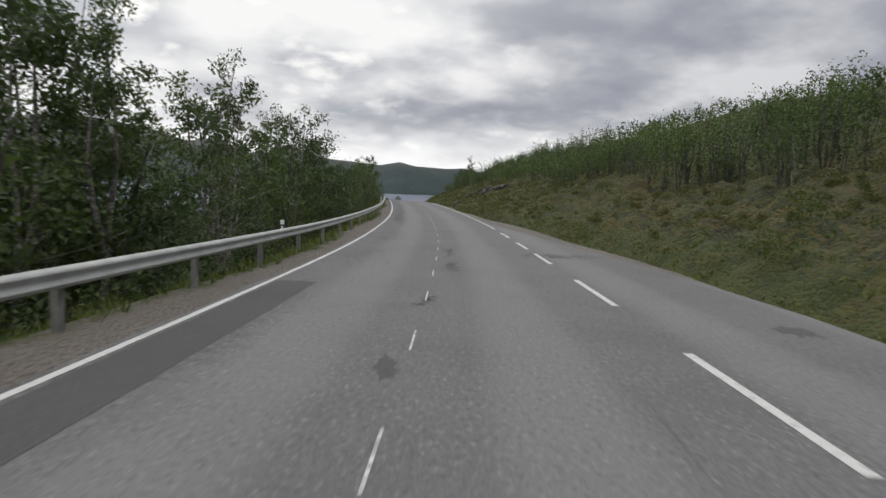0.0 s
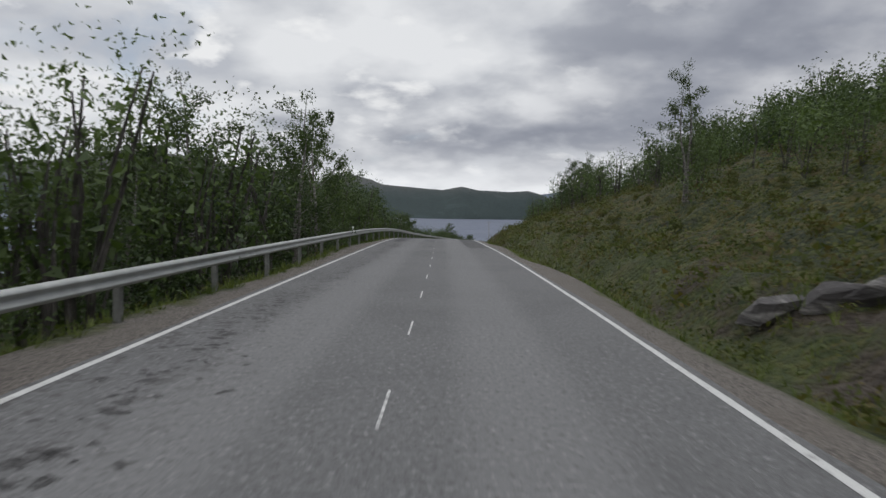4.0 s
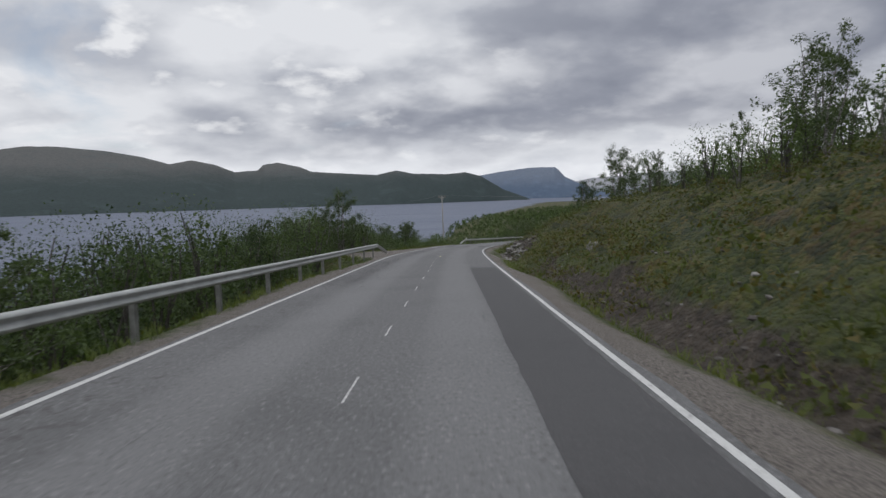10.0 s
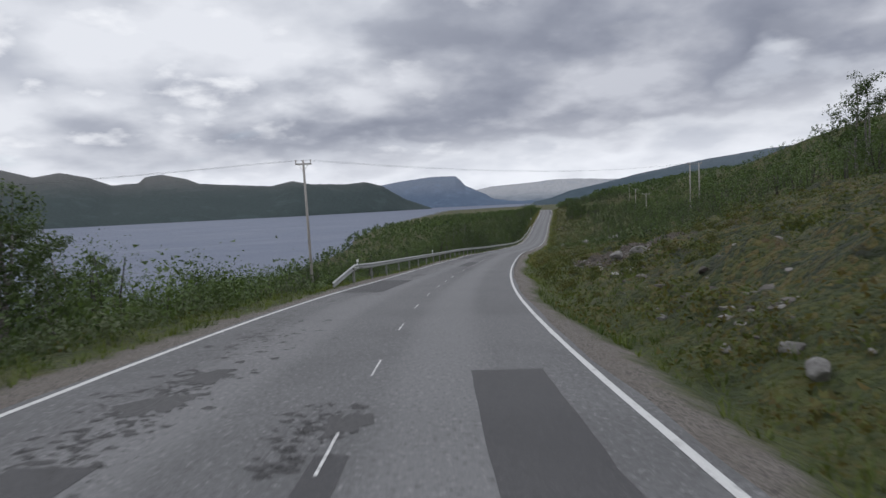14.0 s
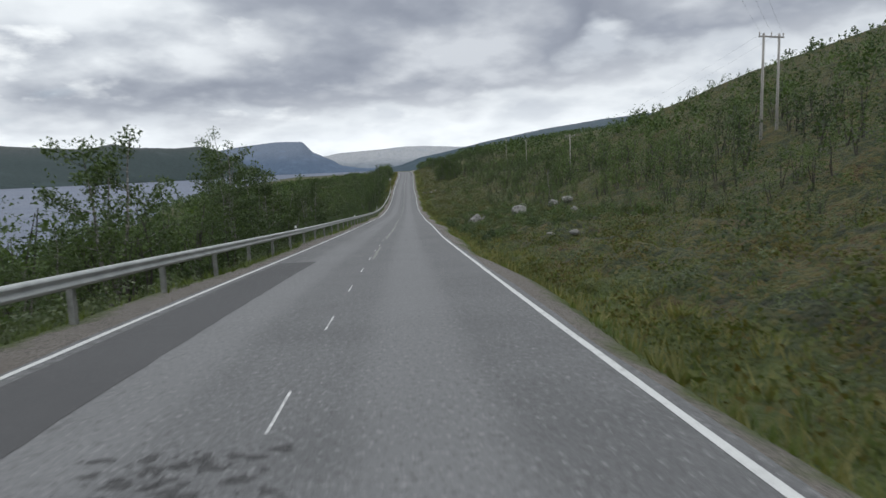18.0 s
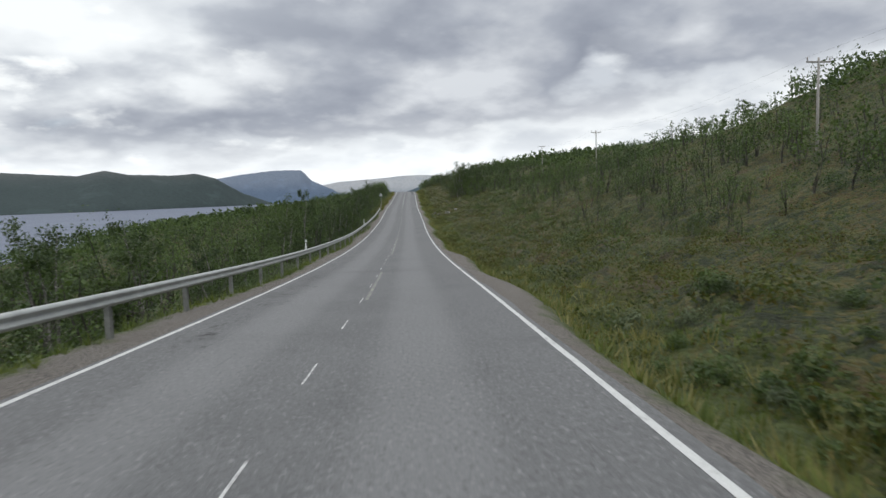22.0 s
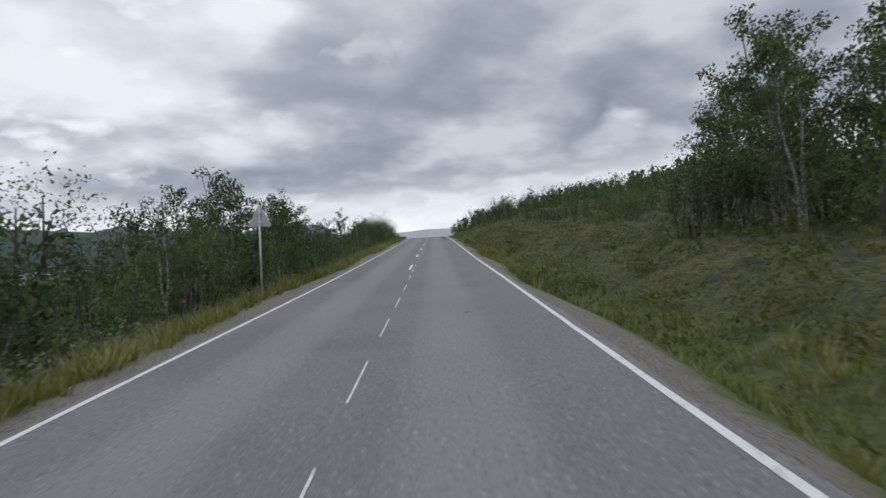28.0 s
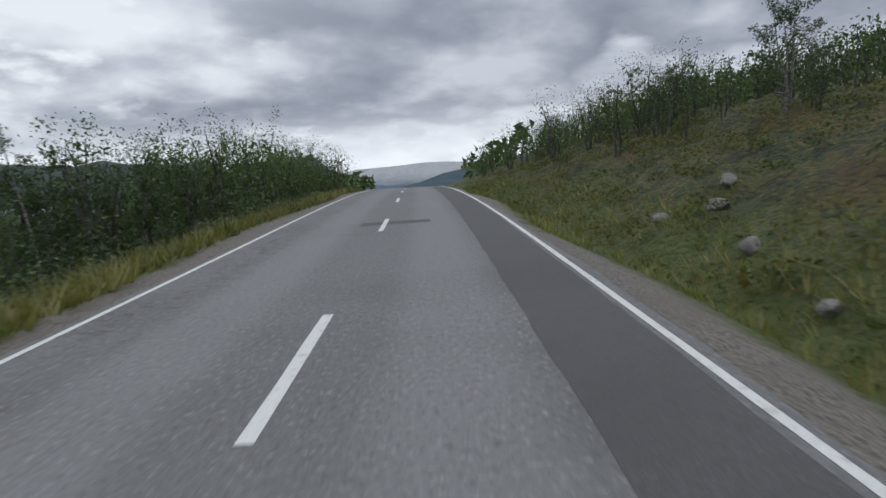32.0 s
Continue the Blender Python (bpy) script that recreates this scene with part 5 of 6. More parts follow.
def birch_frame(rng, height, stems, spread):
    """Stems with limbs and twigs: lists of tubes, and the twig ends that carry leaves."""
    tubes, ends, sizes = [], [], []
    for k in range(stems):
        a = rng.uniform(0, 6.283)
        lean = rng.uniform(0.06, 0.24) * (1.0 if stems > 1 else 0.5) * spread
        h = height * rng.uniform(0.78, 1.0)
        base = Vector((math.cos(a) * 0.12 * (stems > 1), math.sin(a) * 0.12 * (stems > 1), -0.5))
        n = 7
        path = []
        for i in range(n + 1):
            f = i / n
            path.append(base + Vector((math.cos(a) * lean * h * f ** 1.3 + 0.07 * h * noise.noise(Vector((k * 7.1 + f * 2.3, height, 0.3))), math.sin(a) * lean * h * f ** 1.3 + 0.07 * h * noise.noise(Vector((f * 2.3, height * 3, k * 5.0))), (h + 0.5) * f)))
        r0 = 0.018 * height * (0.85 if stems > 1 else 1.1)
        tubes.append((path, [max(0.008, r0 * (1 - i / n) ** 0.8) for i in range(n + 1)], 6))
        ends.append(path[-1])
        sizes.append(0.06 * height)
        for j in range(12):
            f = 0.16 + 0.80 * (j + rng.uniform(-0.3, 0.3)) / 12
            i = min(int(f * n), n - 1)
            q = path[i].lerp(path[i + 1], f * n - i)
            b = rng.uniform(0, 6.283)
            ln = height * (0.30 * (1 - f) + 0.10) * rng.uniform(0.75, 1.25) * spread
            rise = rng.uniform(0.3, 0.9)
            tipp = q + Vector((math.cos(b) * ln, math.sin(b) * ln, ln * rise))
            mid = q.lerp(tipp, 0.5) + Vector((0, 0, -0.06 * ln))
            tubes.append(([q, mid, tipp], [max(0.006, r0 * 0.34 * (1 - f)), 0.008, 0.004], 4))
            for e in (mid, tipp, q.lerp(tipp, 0.78) + Vector((rng.uniform(-1, 1), rng.uniform(-1, 1), rng.uniform(-0.3, 0.5))) * 0.22 * ln):
                ends.append(e)
                sizes.append(0.055 * height * rng.uniform(0.7, 1.4))
    return tubes, np.array([tuple(e) for e in ends]), np.array(sizes)


def birch(seed, height, stems, count, size, spread=1.0):
    rng = np.random.RandomState(seed)
    tubes, ends, sizes = birch_frame(rng, height, stems, spread)
    tree = tagged(new("birch_tree"), "mountain birch with pale crooked stems and green leaves", "tree", "roadside birches")
    bm = bmesh.new()
    for path, radii, sides in tubes:
        tube(bm, path, radii, sides, False)
    part("trunk", bm, M_BARK, tree)
    verts, faces = leaf_cloud(rng, ends, sizes, count, size, 0.8, 3)
    part("crown", mesh_from("crown", verts, faces, M_LEAF, shade=False), None, tree)
    return tree


def wood_variant(seed, height, count, size, stems=2, core=0, core_size=0.26):
    """A small tree for the joined woods: fine leaves outside, a few broad clumps inside, and stem quads."""
    rng = np.random.RandomState(seed)
    tubes, ends, sizes = birch_frame(rng, height, stems, 1.05)
    sizes = sizes * 1.25
    lv, lf = leaf_cloud(rng, ends, sizes, count, size, 0.8, 3)
    if core:
        middle_line = np.array([0, 0, 1]) * ends[:, 2:3]
        inner = ends * np.array([1, 1, 0.86]) * 0.62 + middle_line * 0.38 * 0.86
        inner = inner[inner[:, 2] < height * 0.80]
        cv, cf = leaf_cloud(rng, inner, np.full(len(inner), 0.05 * height), core, core_size, 0.8, 3)
        lv, lf = np.concatenate([lv, cv]), np.concatenate([lf, cf + len(lv)])
    sv, sf = [], []
    for path, radii, sides in tubes[::13]:
        for a, b, ra, rb in zip(path[:-1:2], path[2::2], radii[:-1:2], radii[2::2]):
            for dirn in ((1, 0, 0), (0, 1, 0)):
                k = len(sv)
                d = np.array(dirn)
                sv += [np.array(a) - d * ra, np.array(a) + d * ra, np.array(b) + d * rb, np.array(b) - d * rb]
                sf.append((k, k + 1, k + 2, k + 3))
    return lv, lf, np.array(sv), np.array(sf)


def scatter(name, spots, variants, leaf_mat, wood_mat, label, category, kind="stuff"):
    """Joined copies of the variants: spots are rows of x, y, z, scale, turn, variant."""
    LV, LF, SV, SF = [], [], [], []
    nl = ns = 0
    for vi, (lv, lf, sv, sf) in enumerate(variants):
        sel = spots[spots[:, 5] == vi]
        if not len(sel):
            continue
        c, sn = np.cos(sel[:, 4])[:, None], np.sin(sel[:, 4])[:, None]
        for src, faces, outv, outf, leafy in ((lv, lf, LV, LF, True), (sv, sf, SV, SF, False)):
            if not len(src):
                continue
            x = (src[None, :, 0] * c - src[None, :, 1] * sn) * sel[:, 3:4] + sel[:, 0:1]
            y = (src[None, :, 0] * sn + src[None, :, 1] * c) * sel[:, 3:4] + sel[:, 1:2]
            z = src[None, :, 2] * sel[:, 3:4] + sel[:, 2:3]
            outv.append(np.stack([x, y, z], -1).reshape(-1, 3))
            base = nl if leafy else ns
            outf.append((faces[None] + (base + np.arange(len(sel)) * len(src))[:, None, None]).reshape(-1, faces.shape[1]))
            if leafy:
                nl += len(sel) * len(src)
            else:
                ns += len(sel) * len(src)
    root = tagged(new(name), label, category, kind=kind)
    a = part("foliage", mesh_from("foliage", np.concatenate(LV), np.concatenate(LF), leaf_mat, shade=False), None, root)
    tagged(a, kind=kind)
    if SV:
        b = part("stems", mesh_from("stems", np.concatenate(SV), np.concatenate(SF), wood_mat, shade=False), None, root)
        tagged(b, kind=kind)
    return root


# tops of the roadside wood over the road, left and right
CANOPY_LEFT = ((-60, 5.5), (0, 5.5), (14, 5.6), (20, 4.2), (34, 5.2), (44, 5.2), (48, 4.4), (53, 3.4), (56, 3.0), (62, 3.2), (70, 3.4), (78, 3.6), (84, 4.6), (90, 5.0), (98, 5.6), (112, 7.0), (122, 7.4), (132, 5.8), (144, 5.8), (150, 5.0), (160, 4.4), (165, 4.3), (178, 4.3), (200, 3.3), (240, 3.0),
               (252, 4.2), (262, 4.2), (290, 3.2), (300, 2.2), (308, 1.4), (330, 0.8), (345, 1.5), (372, 3.2), (384, 3.8), (398, 3.4), (402, 2.0), (405, 1.2), (412, 1.7), (428, 1.6), (442, 2.4), (452, 3.0), (462, 1.8), (472, 2.0), (480, 2.8), (500, 3.8), (526, 4.6), (550, 4.6),
               (557, 3.2), (575, 4.4), (586, 4.8), (596, 4.7), (603, 4.2), (608, 3.9), (620, 3.9), (628, 3.2), (635, 1.3), (642, 1.2), (650, 2.6), (664, 4.4), (676, 5.6), (700, 6.0), (900, 5.0))
CANOPY_RIGHT = ((-60, 10), (30, 10.5), (40, 10.4), (48, 8.4), (56, 8.6), (68, 9.0), (80, 7.0), (98, 7.1), (112, 8.4), (130, 10.2), (172, 9.7), (182, 9.0), (202, 10.5), (210, 8.7), (218, 8.7), (230, 8.8), (240, 7.6), (262, 7.4), (282, 8.6), (330, 12), (410, 7.8), (436, 8.5), (474, 8.6), (492, 9.0), (515, 9.6), (540, 9.2),
                (552, 6.2), (560, 5.4), (570, 6.0), (573, 8.0), (586, 7.6), (597, 3.4), (610, 3.7), (625, 4.3), (645, 5.0), (654, 6.5), (662, 5.4), (680, 7.5), (720, 8.0), (900, 12))


def tree_height(s, lat):
    """How tall the trees stand along the road."""
    ground_up = ground_rise(s, lat)
    left = np.interp(s, [q[0] for q in CANOPY_LEFT], [q[1] for q in CANOPY_LEFT]) + cant(s, lat) - ground_up
    left = np.clip(left, 1.6, np.where(lat < -14, 5.2, 8.6))
    right = np.interp(s, [-60, 0, 55, 75, 100, 150, 240, 260, 330, 535, 548, 568, 573, 590, 597, 640, 700], [7.2, 7.2, 6.2, 4.8, 4.8, 5.6, 5.0, 4.4, 4.6, 5.0, 3.4, 3.4, 6.6, 6.2, 4.6, 5.0, 6.0])
    young = 0.36 + 0.64 * np.where((s > 335) & (s < 562), smooth(13, 34, lat), 1.0)
    return np.where(lat < 0, left, right * (1 - 0.30 * smooth(40, 110, lat)) * young)


def height_cap(s, lat):
    """No tree on the hillside stands over this height above its foot."""
    top = np.interp(s, [q[0] for q in CANOPY_RIGHT], [q[1] for q in CANOPY_RIGHT]) * (0.30 + 0.039 * lat)
    return np.where(lat < 0, 30.0, np.maximum(top + cant(s, lat) - ground_rise(s, lat), 1.3))


def tree_edge(s):
    """How near to the road's middle the trees come, left and right."""
    left = np.interp(s, [-60, 0, 100, 240, 250, 275, 300, 330, 345, 420, 560, 600, 900], [6.4, 6.4, 6.6, 7.4, 9.5, 9.2, 9.5, 16, 7.4, 7.0, 6.8, 8.0, 8.0])
    right = np.interp(s, [-60, 0, 60, 110, 180, 240, 262, 330, 350, 400, 520, 550, 567, 573, 590, 598, 640, 900], [16, 16, 15, 12, 11.5, 12.5, 22, 24, 15, 16, 16, 19, 18, 11, 12, 13, 12.5, 12])
    return left, right


rng = np.random.RandomState(77)
near_kinds = [birch(1, 6.0, 1, 4600, 0.052), birch(2, 5.5, 3, 6000, 0.056), birch(3, 5.0, 2, 4300, 0.052, 1.15), birch(4, 6.5, 2, 5600, 0.056, 0.85), birch(5, 4.0, 4, 3300, 0.046, 1.2)]
heights = [6.0, 5.5, 5.0, 6.5, 4.0]
spots, near_spots = [], []
for side in (-1, 1):
    for band, (d0, d1, per) in enumerate(((0.0, 3.5, 3.6), (3.5, 9.0, 7.0), (9.0, 22.0, 8.0), (22.0, 48.0, 13.0), (48.0, 100.0, 28.0), (100.0, 190.0, 60.0))):
        reach = (-30, 720) if band < 3 else (-30, 1400)
        n = int((reach[1] - reach[0]) * (d1 - d0) / per * (1.15 if side < 0 and band < 2 else 1.0))
        s = rng.uniform(*reach, n)
        tl, tr = tree_edge(s)
        lat = np.where(side < 0, -tl, tr) + side * rng.uniform(d0, d1, n)
        keep = np.ones(n, bool)
        open_left = (side < 0) & (s > 306) & (s < 338) & (np.abs(lat) < 40)
        keep &= ~(open_left & (rng.uniform(0, 1, n) < 0.72))
        if side < 0:
            shore = np.interp(s, [-120, 150, 300, 420, 520, 640, 800, 1200, 2400], [150, 150, 120, 105, 105, 125, 170, 260, 420])
            keep &= np.abs(lat) < shore - 6
        if side < 0 and band in (2, 3):
            keep &= (rng.uniform(0, 1, n) < 0.6) | (s > 540) | (s < 135) | ((s > 238) & (s < 300)) | ((s > 345) & (s < 400))
        gaps = ripple(s, lat, 17.0, 12 + band)
        keep &= (gaps > -0.8) | ((s > 238) & (s < 300)) if side < 0 else gaps > -0.6
        h = tree_height(s, lat) * np.where(rng.uniform(0, 1, n) < 0.12, rng.uniform(0.98, 1.12, n), rng.uniform(0.55, 1.0, n)) * (1.0 if side < 0 else (0.75 + 0.25 * min(1, band)))
        h = np.minimum(h, height_cap(s, lat) * rng.uniform(0.8, 1.04, n))
        for a, b, c in zip(s[keep], lat[keep], h[keep]):
            if band == 0 and -12 < a < 690 and rng.uniform() < (0.24 if side < 0 else 0.05):
                near_spots.append((a, b, c))
            else:
                spots.append((a, b, c))
# denser stands: from s, to s, from the tree line outwards, heights, how many
for s0, s1, out, lo, hi, n in ((250, 304, 8.0, 3.0, 4.6, 120), (186, 252, 7.0, 3.2, 5.0, 170), (352, 402, 6.0, 3.0, 5.0, 60), (560, 632, 5.0, 2.2, 3.6, 50), (640, 664, 5.0, 2.2, 3.6, 24), (664, 702, 5.0, 4.0, 6.2, 44), (690, 780, 8.0, 3.5, 5.5, 60)):
    for k in range(n):
        a = rng.uniform(s0, s1)
        spots.append((a, -float(tree_edge(a)[0]) - rng.uniform(-0.4, out), rng.uniform(lo, hi)))
for k in range(70):
    a = rng.uniform(672, 780)
    spots.append((a, rng.uniform(8.0, 18.0), rng.uniform(3.2, 5.0)))
for i, (s, lat, h) in enumerate(near_spots):
    kind = int(rng.randint(0, 5))
    m = road_pose(s, lat, -0.05, on_ground, rng.uniform(0, 6.28)) @ Matrix.Diagonal((*[h / heights[kind] * f for f in (1.0, 1.0)], h / heights[kind], 1))
    src = near_kinds[kind]
    if i < 5:
        kind = i
        src = near_kinds[i]
        src.matrix_basis = road_pose(s, lat, -0.05, on_ground) @ Matrix.Diagonal([h / heights[kind]] * 3 + [1])
        continue
    ob = copy_thing(src, Matrix())
    ob.matrix_basis = m
spots = np.array(spots)
pos = on_ground(spots[:, 0], spots[:, 1], -0.15)
edge_l, edge_r = tree_edge(spots[:, 0])
depth = np.where(spots[:, 1] < 0, -spots[:, 1] - edge_l, spots[:, 1] - edge_r)
close = (depth < np.where((spots[:, 1] > 0) & (spots[:, 0] > 480) & (spots[:, 0] < 605), 17.0, 9.2)) & (spots[:, 0] < 720)
middle_wood = ~close & (np.abs(spots[:, 1]) < 48) & (spots[:, 0] < 720)
FRONT_KINDS = [wood_variant(21 + i, 6.0, 680, 0.056, 2 + i % 3, 150, 0.135) for i in range(7)]
BACK_KINDS = [wood_variant(41 + i, 6.0, 300, 0.084, 2 + i % 3, 80, 0.16) for i in range(6)]
CLOSE_KINDS = [wood_variant(31 + i, 6.0, 360, 0.088, 2 + i % 2, 110, 0.145) for i in range(6)]
MID_KINDS = [wood_variant(51 + i, 6.0, 104, 0.155, 2, 34, 0.24) for i in range(5)]
SLOPE_KINDS = [wood_variant(71 + i, 6.0, 34, 0.36, 2, 12, 0.55)[:2] + (np.zeros((0, 3)), np.zeros((0, 4), int)) for i in range(4)]
FAR_KINDS = [wood_variant(61 + i, 6.0, 20, 0.74, 2)[:2] + (np.zeros((0, 3)), np.zeros((0, 4), int)) for i in range(4)]
near_right = ((spots[:, 0] > 560) & (spots[:, 0] < 600)) | (spots[:, 0] > 640)
front = close & (depth < 4.2) & ((spots[:, 1] < 0) | near_right)
front_right = close & ~front & ((depth < 4.2) | (spots[:, 1] < 0))
close = close & ~front & ~front_right
slope_wood = ~(front | front_right | close | middle_wood) & (np.abs(spots[:, 1]) < 105) & (spots[:, 0] < 640)
for name, sel, kinds, label in (("birch_wood", front, FRONT_KINDS, "dense low birch wood along the road edge"), ("birch_wood", front_right, BACK_KINDS, "low birch wood behind the first roadside trees"), ("birch_wood", close, CLOSE_KINDS, "dense low birch wood beside the road"), ("birch_wood", middle_wood, MID_KINDS, "low birch wood behind the roadside trees"), ("birch_wood", slope_wood, SLOPE_KINDS, "low birch wood on the open slope"), ("far_birch_wood", ~(front | front_right | close | middle_wood | slope_wood), FAR_KINDS, "low birch wood covering the hillside and shore")):
    q = spots[sel]
    tab = np.column_stack([pos[sel], q[:, 2] / 6.0, rng.uniform(0, 6.28, len(q)), rng.randint(0, len(kinds), len(q))])
    scatter(name, tab, kinds, M_WOODS, M_STEM, label, "woods")

# trees that stand out singly: s, lateral, top over the road, kind
SINGLE = [(262.0, 16.5, 9.6, 1), (259.0, 15.5, 9.2, 3), (265.0, 18.0, 9.0, 3), (276.0, 14.5, 7.8, 1), (280.0, 15.5, 8.0, 3), (284.0, 15.0, 7.4, 1), (578.5, 16.4, 8.4, 1), (581.0, 14.0, 7.8, 1), (584.5, 14.4, 8.2, 3), (588.0, 15.4, 7.8, 1), (580.0, 18.2, 9.0, 1), (591.0, 16.8, 7.6, 1), (109.5, 10.8, 8.2, 3), (120.7, -7.0, 10.0, 0), (124.0, -8.0, 8.0, 3), (582.0, 14.5, 9.4, 1), (578.0, 13.0, 7.4, 3), (585.5, 16.5, 8.0, 3), (633.4, 12.0, 5.0, 0), (191.7, 16.9, 9.4, 3), (222.0, 13.2, 8.0, 3), (225.0, 14.5, 8.6, 1), (230.0, 14.0, 7.4, 0), (148.0, 13.4, 8.6, 1), (150.5, 15.0, 9.6, 3), (322.0, 27.0, 12.4, 1),
          (491.0, -8.9, 6.8, 0), (478.5, -8.5, 4.3, 3), (390.0, -9.5, 6.7, 3), (386.0, -8.7, 5.8, 1), (394.5, -8.8, 5.2, 1), (397.0, -9.0, 4.4, 1), (372.5, -8.7, 4.9, 1), (418.0, -8.7, 5.7, 1), (421.0, -9.4, 5.1, 1), (414.5, -9.0, 4.4, 2), (255.0, -9.0, 5.8, 1), (252.5, -9.6, 4.6, 3),
          (156.0, -8.3, 6.3, 1), (159.0, -9.0, 5.9, 3), (38.0, -8.6, 6.6, 1), (41.0, -9.4, 6.8, 3), (36.0, -9.2, 5.8, 3), (46.0, -8.8, 5.6, 1), (136.0, -8.5, 5.9, 1), (142.0, -8.7, 6.9, 1), (146.5, -9.0, 5.9, 3), (154.0, -8.6, 6.4, 0), (180.5, -8.6, 4.8, 1), (183.0, -9.2, 4.6, 3), (190.0, -8.8, 5.6, 0), (192.0, -9.6, 5.0, 1), (186.0, -9.8, 4.4, 1), (290.0, -9.6, 3.6, 1), (293.5, -10.4, 3.2, 3), (590.5, -10.5, 4.8, 1), (593.0, -9.5, 4.9, 3), (603.5, -9.6, 4.6, 1), (606.0, -10.4, 4.2, 3), (248.0, 15.5, 7.4, 1), (252.0, 17.0, 7.8, 3), (618.0, -9.8, 3.6, 1), (627.0, -9.2, 3.8, 3), (24.0, -8.5, 6.5, 3), (26.5, -9.4, 6.4, 1), (13.0, -8.4, 6.2, 1), (15.5, -9.0, 6.6, 3), (82.5, -8.5, 4.8, 1), (85.5, -9.4, 5.2, 3), (138.0, -8.4, 5.4, 0), (541.9, -9.2, 5.4, 3), (548.0, -9.0, 5.6, 0),
          (554.0, -8.7, 5.2, 1), (560.5, -8.6, 4.7, 3), (567.0, -8.8, 4.9, 0), (579.3, -7.9, 4.4, 2), (588.0, -9.0, 5.6, 1), (596.0, -8.5, 4.9, 1), (598.5, -8.8, 5.0, 3), (601.5, -9.2, 4.5, 1), (638.5, -8.7, 3.8, 0), (648.5, -8.7, 4.8, 0), (660.6, -13.4, 5.6, 3),
          (656.0, 16.5, 7.2, 3), (664.0, 13.5, 6.6, 1), (165.0, 15.5, 9.6, 3), (160.0, 17.0, 10.0, 1), (434.0, 20.0, 9.2, 0)]
for s, lat, top, kind in SINGLE:
    h = top + float(cant(s, lat)) - float(ground_rise(np.array(s), np.array(lat)))
    wide = (0.62, 1.0, 0.95, 0.8, 1.0)[kind]
    ob = copy_thing(near_kinds[kind], Matrix())
    ob.matrix_basis = road_pose(s, lat, -0.05, on_ground, s * 1.3) @ Matrix.Diagonal((h / heights[kind] * wide, h / heights[kind] * wide, h / heights[kind], 1))

snag = tagged(new("dead_birch"), "bare grey dead birch with broken limbs", "dead tree")
for k, (path, radii, sides) in enumerate(birch_frame(np.random.RandomState(9), 6.4, 1, 0.6)[0]):
    bm = bmesh.new()
    tube(bm, path, [r * 1.1 for r in radii], sides, False)
    part("trunk" if k == 0 else "limb", bm, M_TIMBER, snag)
snag.matrix_basis = road_pose(398.0, -8.4, -0.05, on_ground)


# ---------------------------------------------------------------- heath shrubs, willows, grass
def shrub_variant(seed, r, h, count, size, lobes=1):
    """A rounded bush: leaves lie over the skin of one or more domes."""
    rg = np.random.RandomState(seed)
    V, F, n = [], [], 0
    for b in range(lobes):
        k = 1.0 if lobes == 1 else rg.uniform(0.5, 0.72)
        off = np.array([0.0, 0.0]) if lobes == 1 else rg.normal(0, r * 0.42, 2)
        lift = 0.0 if b == 0 else rg.uniform(0, 0.35) * h
        rr, hh = r * k, (h - lift) * (1.0 if lobes == 1 else rg.uniform(0.7, 1.0))
        m = count // lobes
        a, u = rg.uniform(0, 6.283, m), rg.uniform(0.02, 1.0, m) ** 0.8
        shell = 1 + 0.16 * np.sin(a * 3 + seed) + rg.uniform(-0.34, 0.16, m)
        flat = np.sqrt(np.clip(1 - u ** 2, 0, 1))
        nrm = np.stack([np.cos(a) * flat, np.sin(a) * flat, u], -1)
        at = nrm * shell[:, None] * np.array([rr, rr, hh]) + np.array([off[0], off[1], lift])
        out = nrm + rg.normal(0, 0.55, (m, 3))
        t1 = np.cross(out, rg.normal(size=(m, 3)))
        t1 /= np.linalg.norm(t1, axis=1)[:, None]
        t2 = np.cross(out, t1)
        t2 /= np.linalg.norm(t2, axis=1)[:, None]
        sz = size * rg.uniform(0.6, 1.4, m)[:, None]
        V.append(np.stack([at - t1 * sz, at + t1 * sz - t2 * sz * 0.3, at + t2 * sz * 0.9], 1).reshape(-1, 3))
        F.append(np.arange(m * 3).reshape(-1, 3) + n)
        n += m * 3
    return np.concatenate(V), np.concatenate(F), np.zeros((0, 3)), np.zeros((0, 4), int)


def spread_plants(name, n, s_range, lat_of, variants, material, label, category, size=(0.6, 1.3), test=None):
    s = rng.uniform(*s_range, n)
    lat = lat_of(s, n)
    keep = np.ones(n, bool) if test is None else test(s, lat)
    s, lat = s[keep], lat[keep]
    q = on_ground(s, lat, -0.02)
    tab = np.column_stack([q, rng.uniform(*size, len(s)), rng.uniform(0, 6.28, len(s)), rng.randint(0, len(variants), len(s))])
    return scatter(name, tab, variants, material, M_BARK, label, category)


def from_verge_right(lo, hi, power=1.0):
    return lambda s, n: verge(s)[1] + lo + (hi - lo) * rng.uniform(0, 1, n) ** power


def from_verge_left(lo, hi, power=1.0):
    return lambda s, n: -(verge(s)[0] + lo + (hi - lo) * rng.uniform(0, 1, n) ** power)


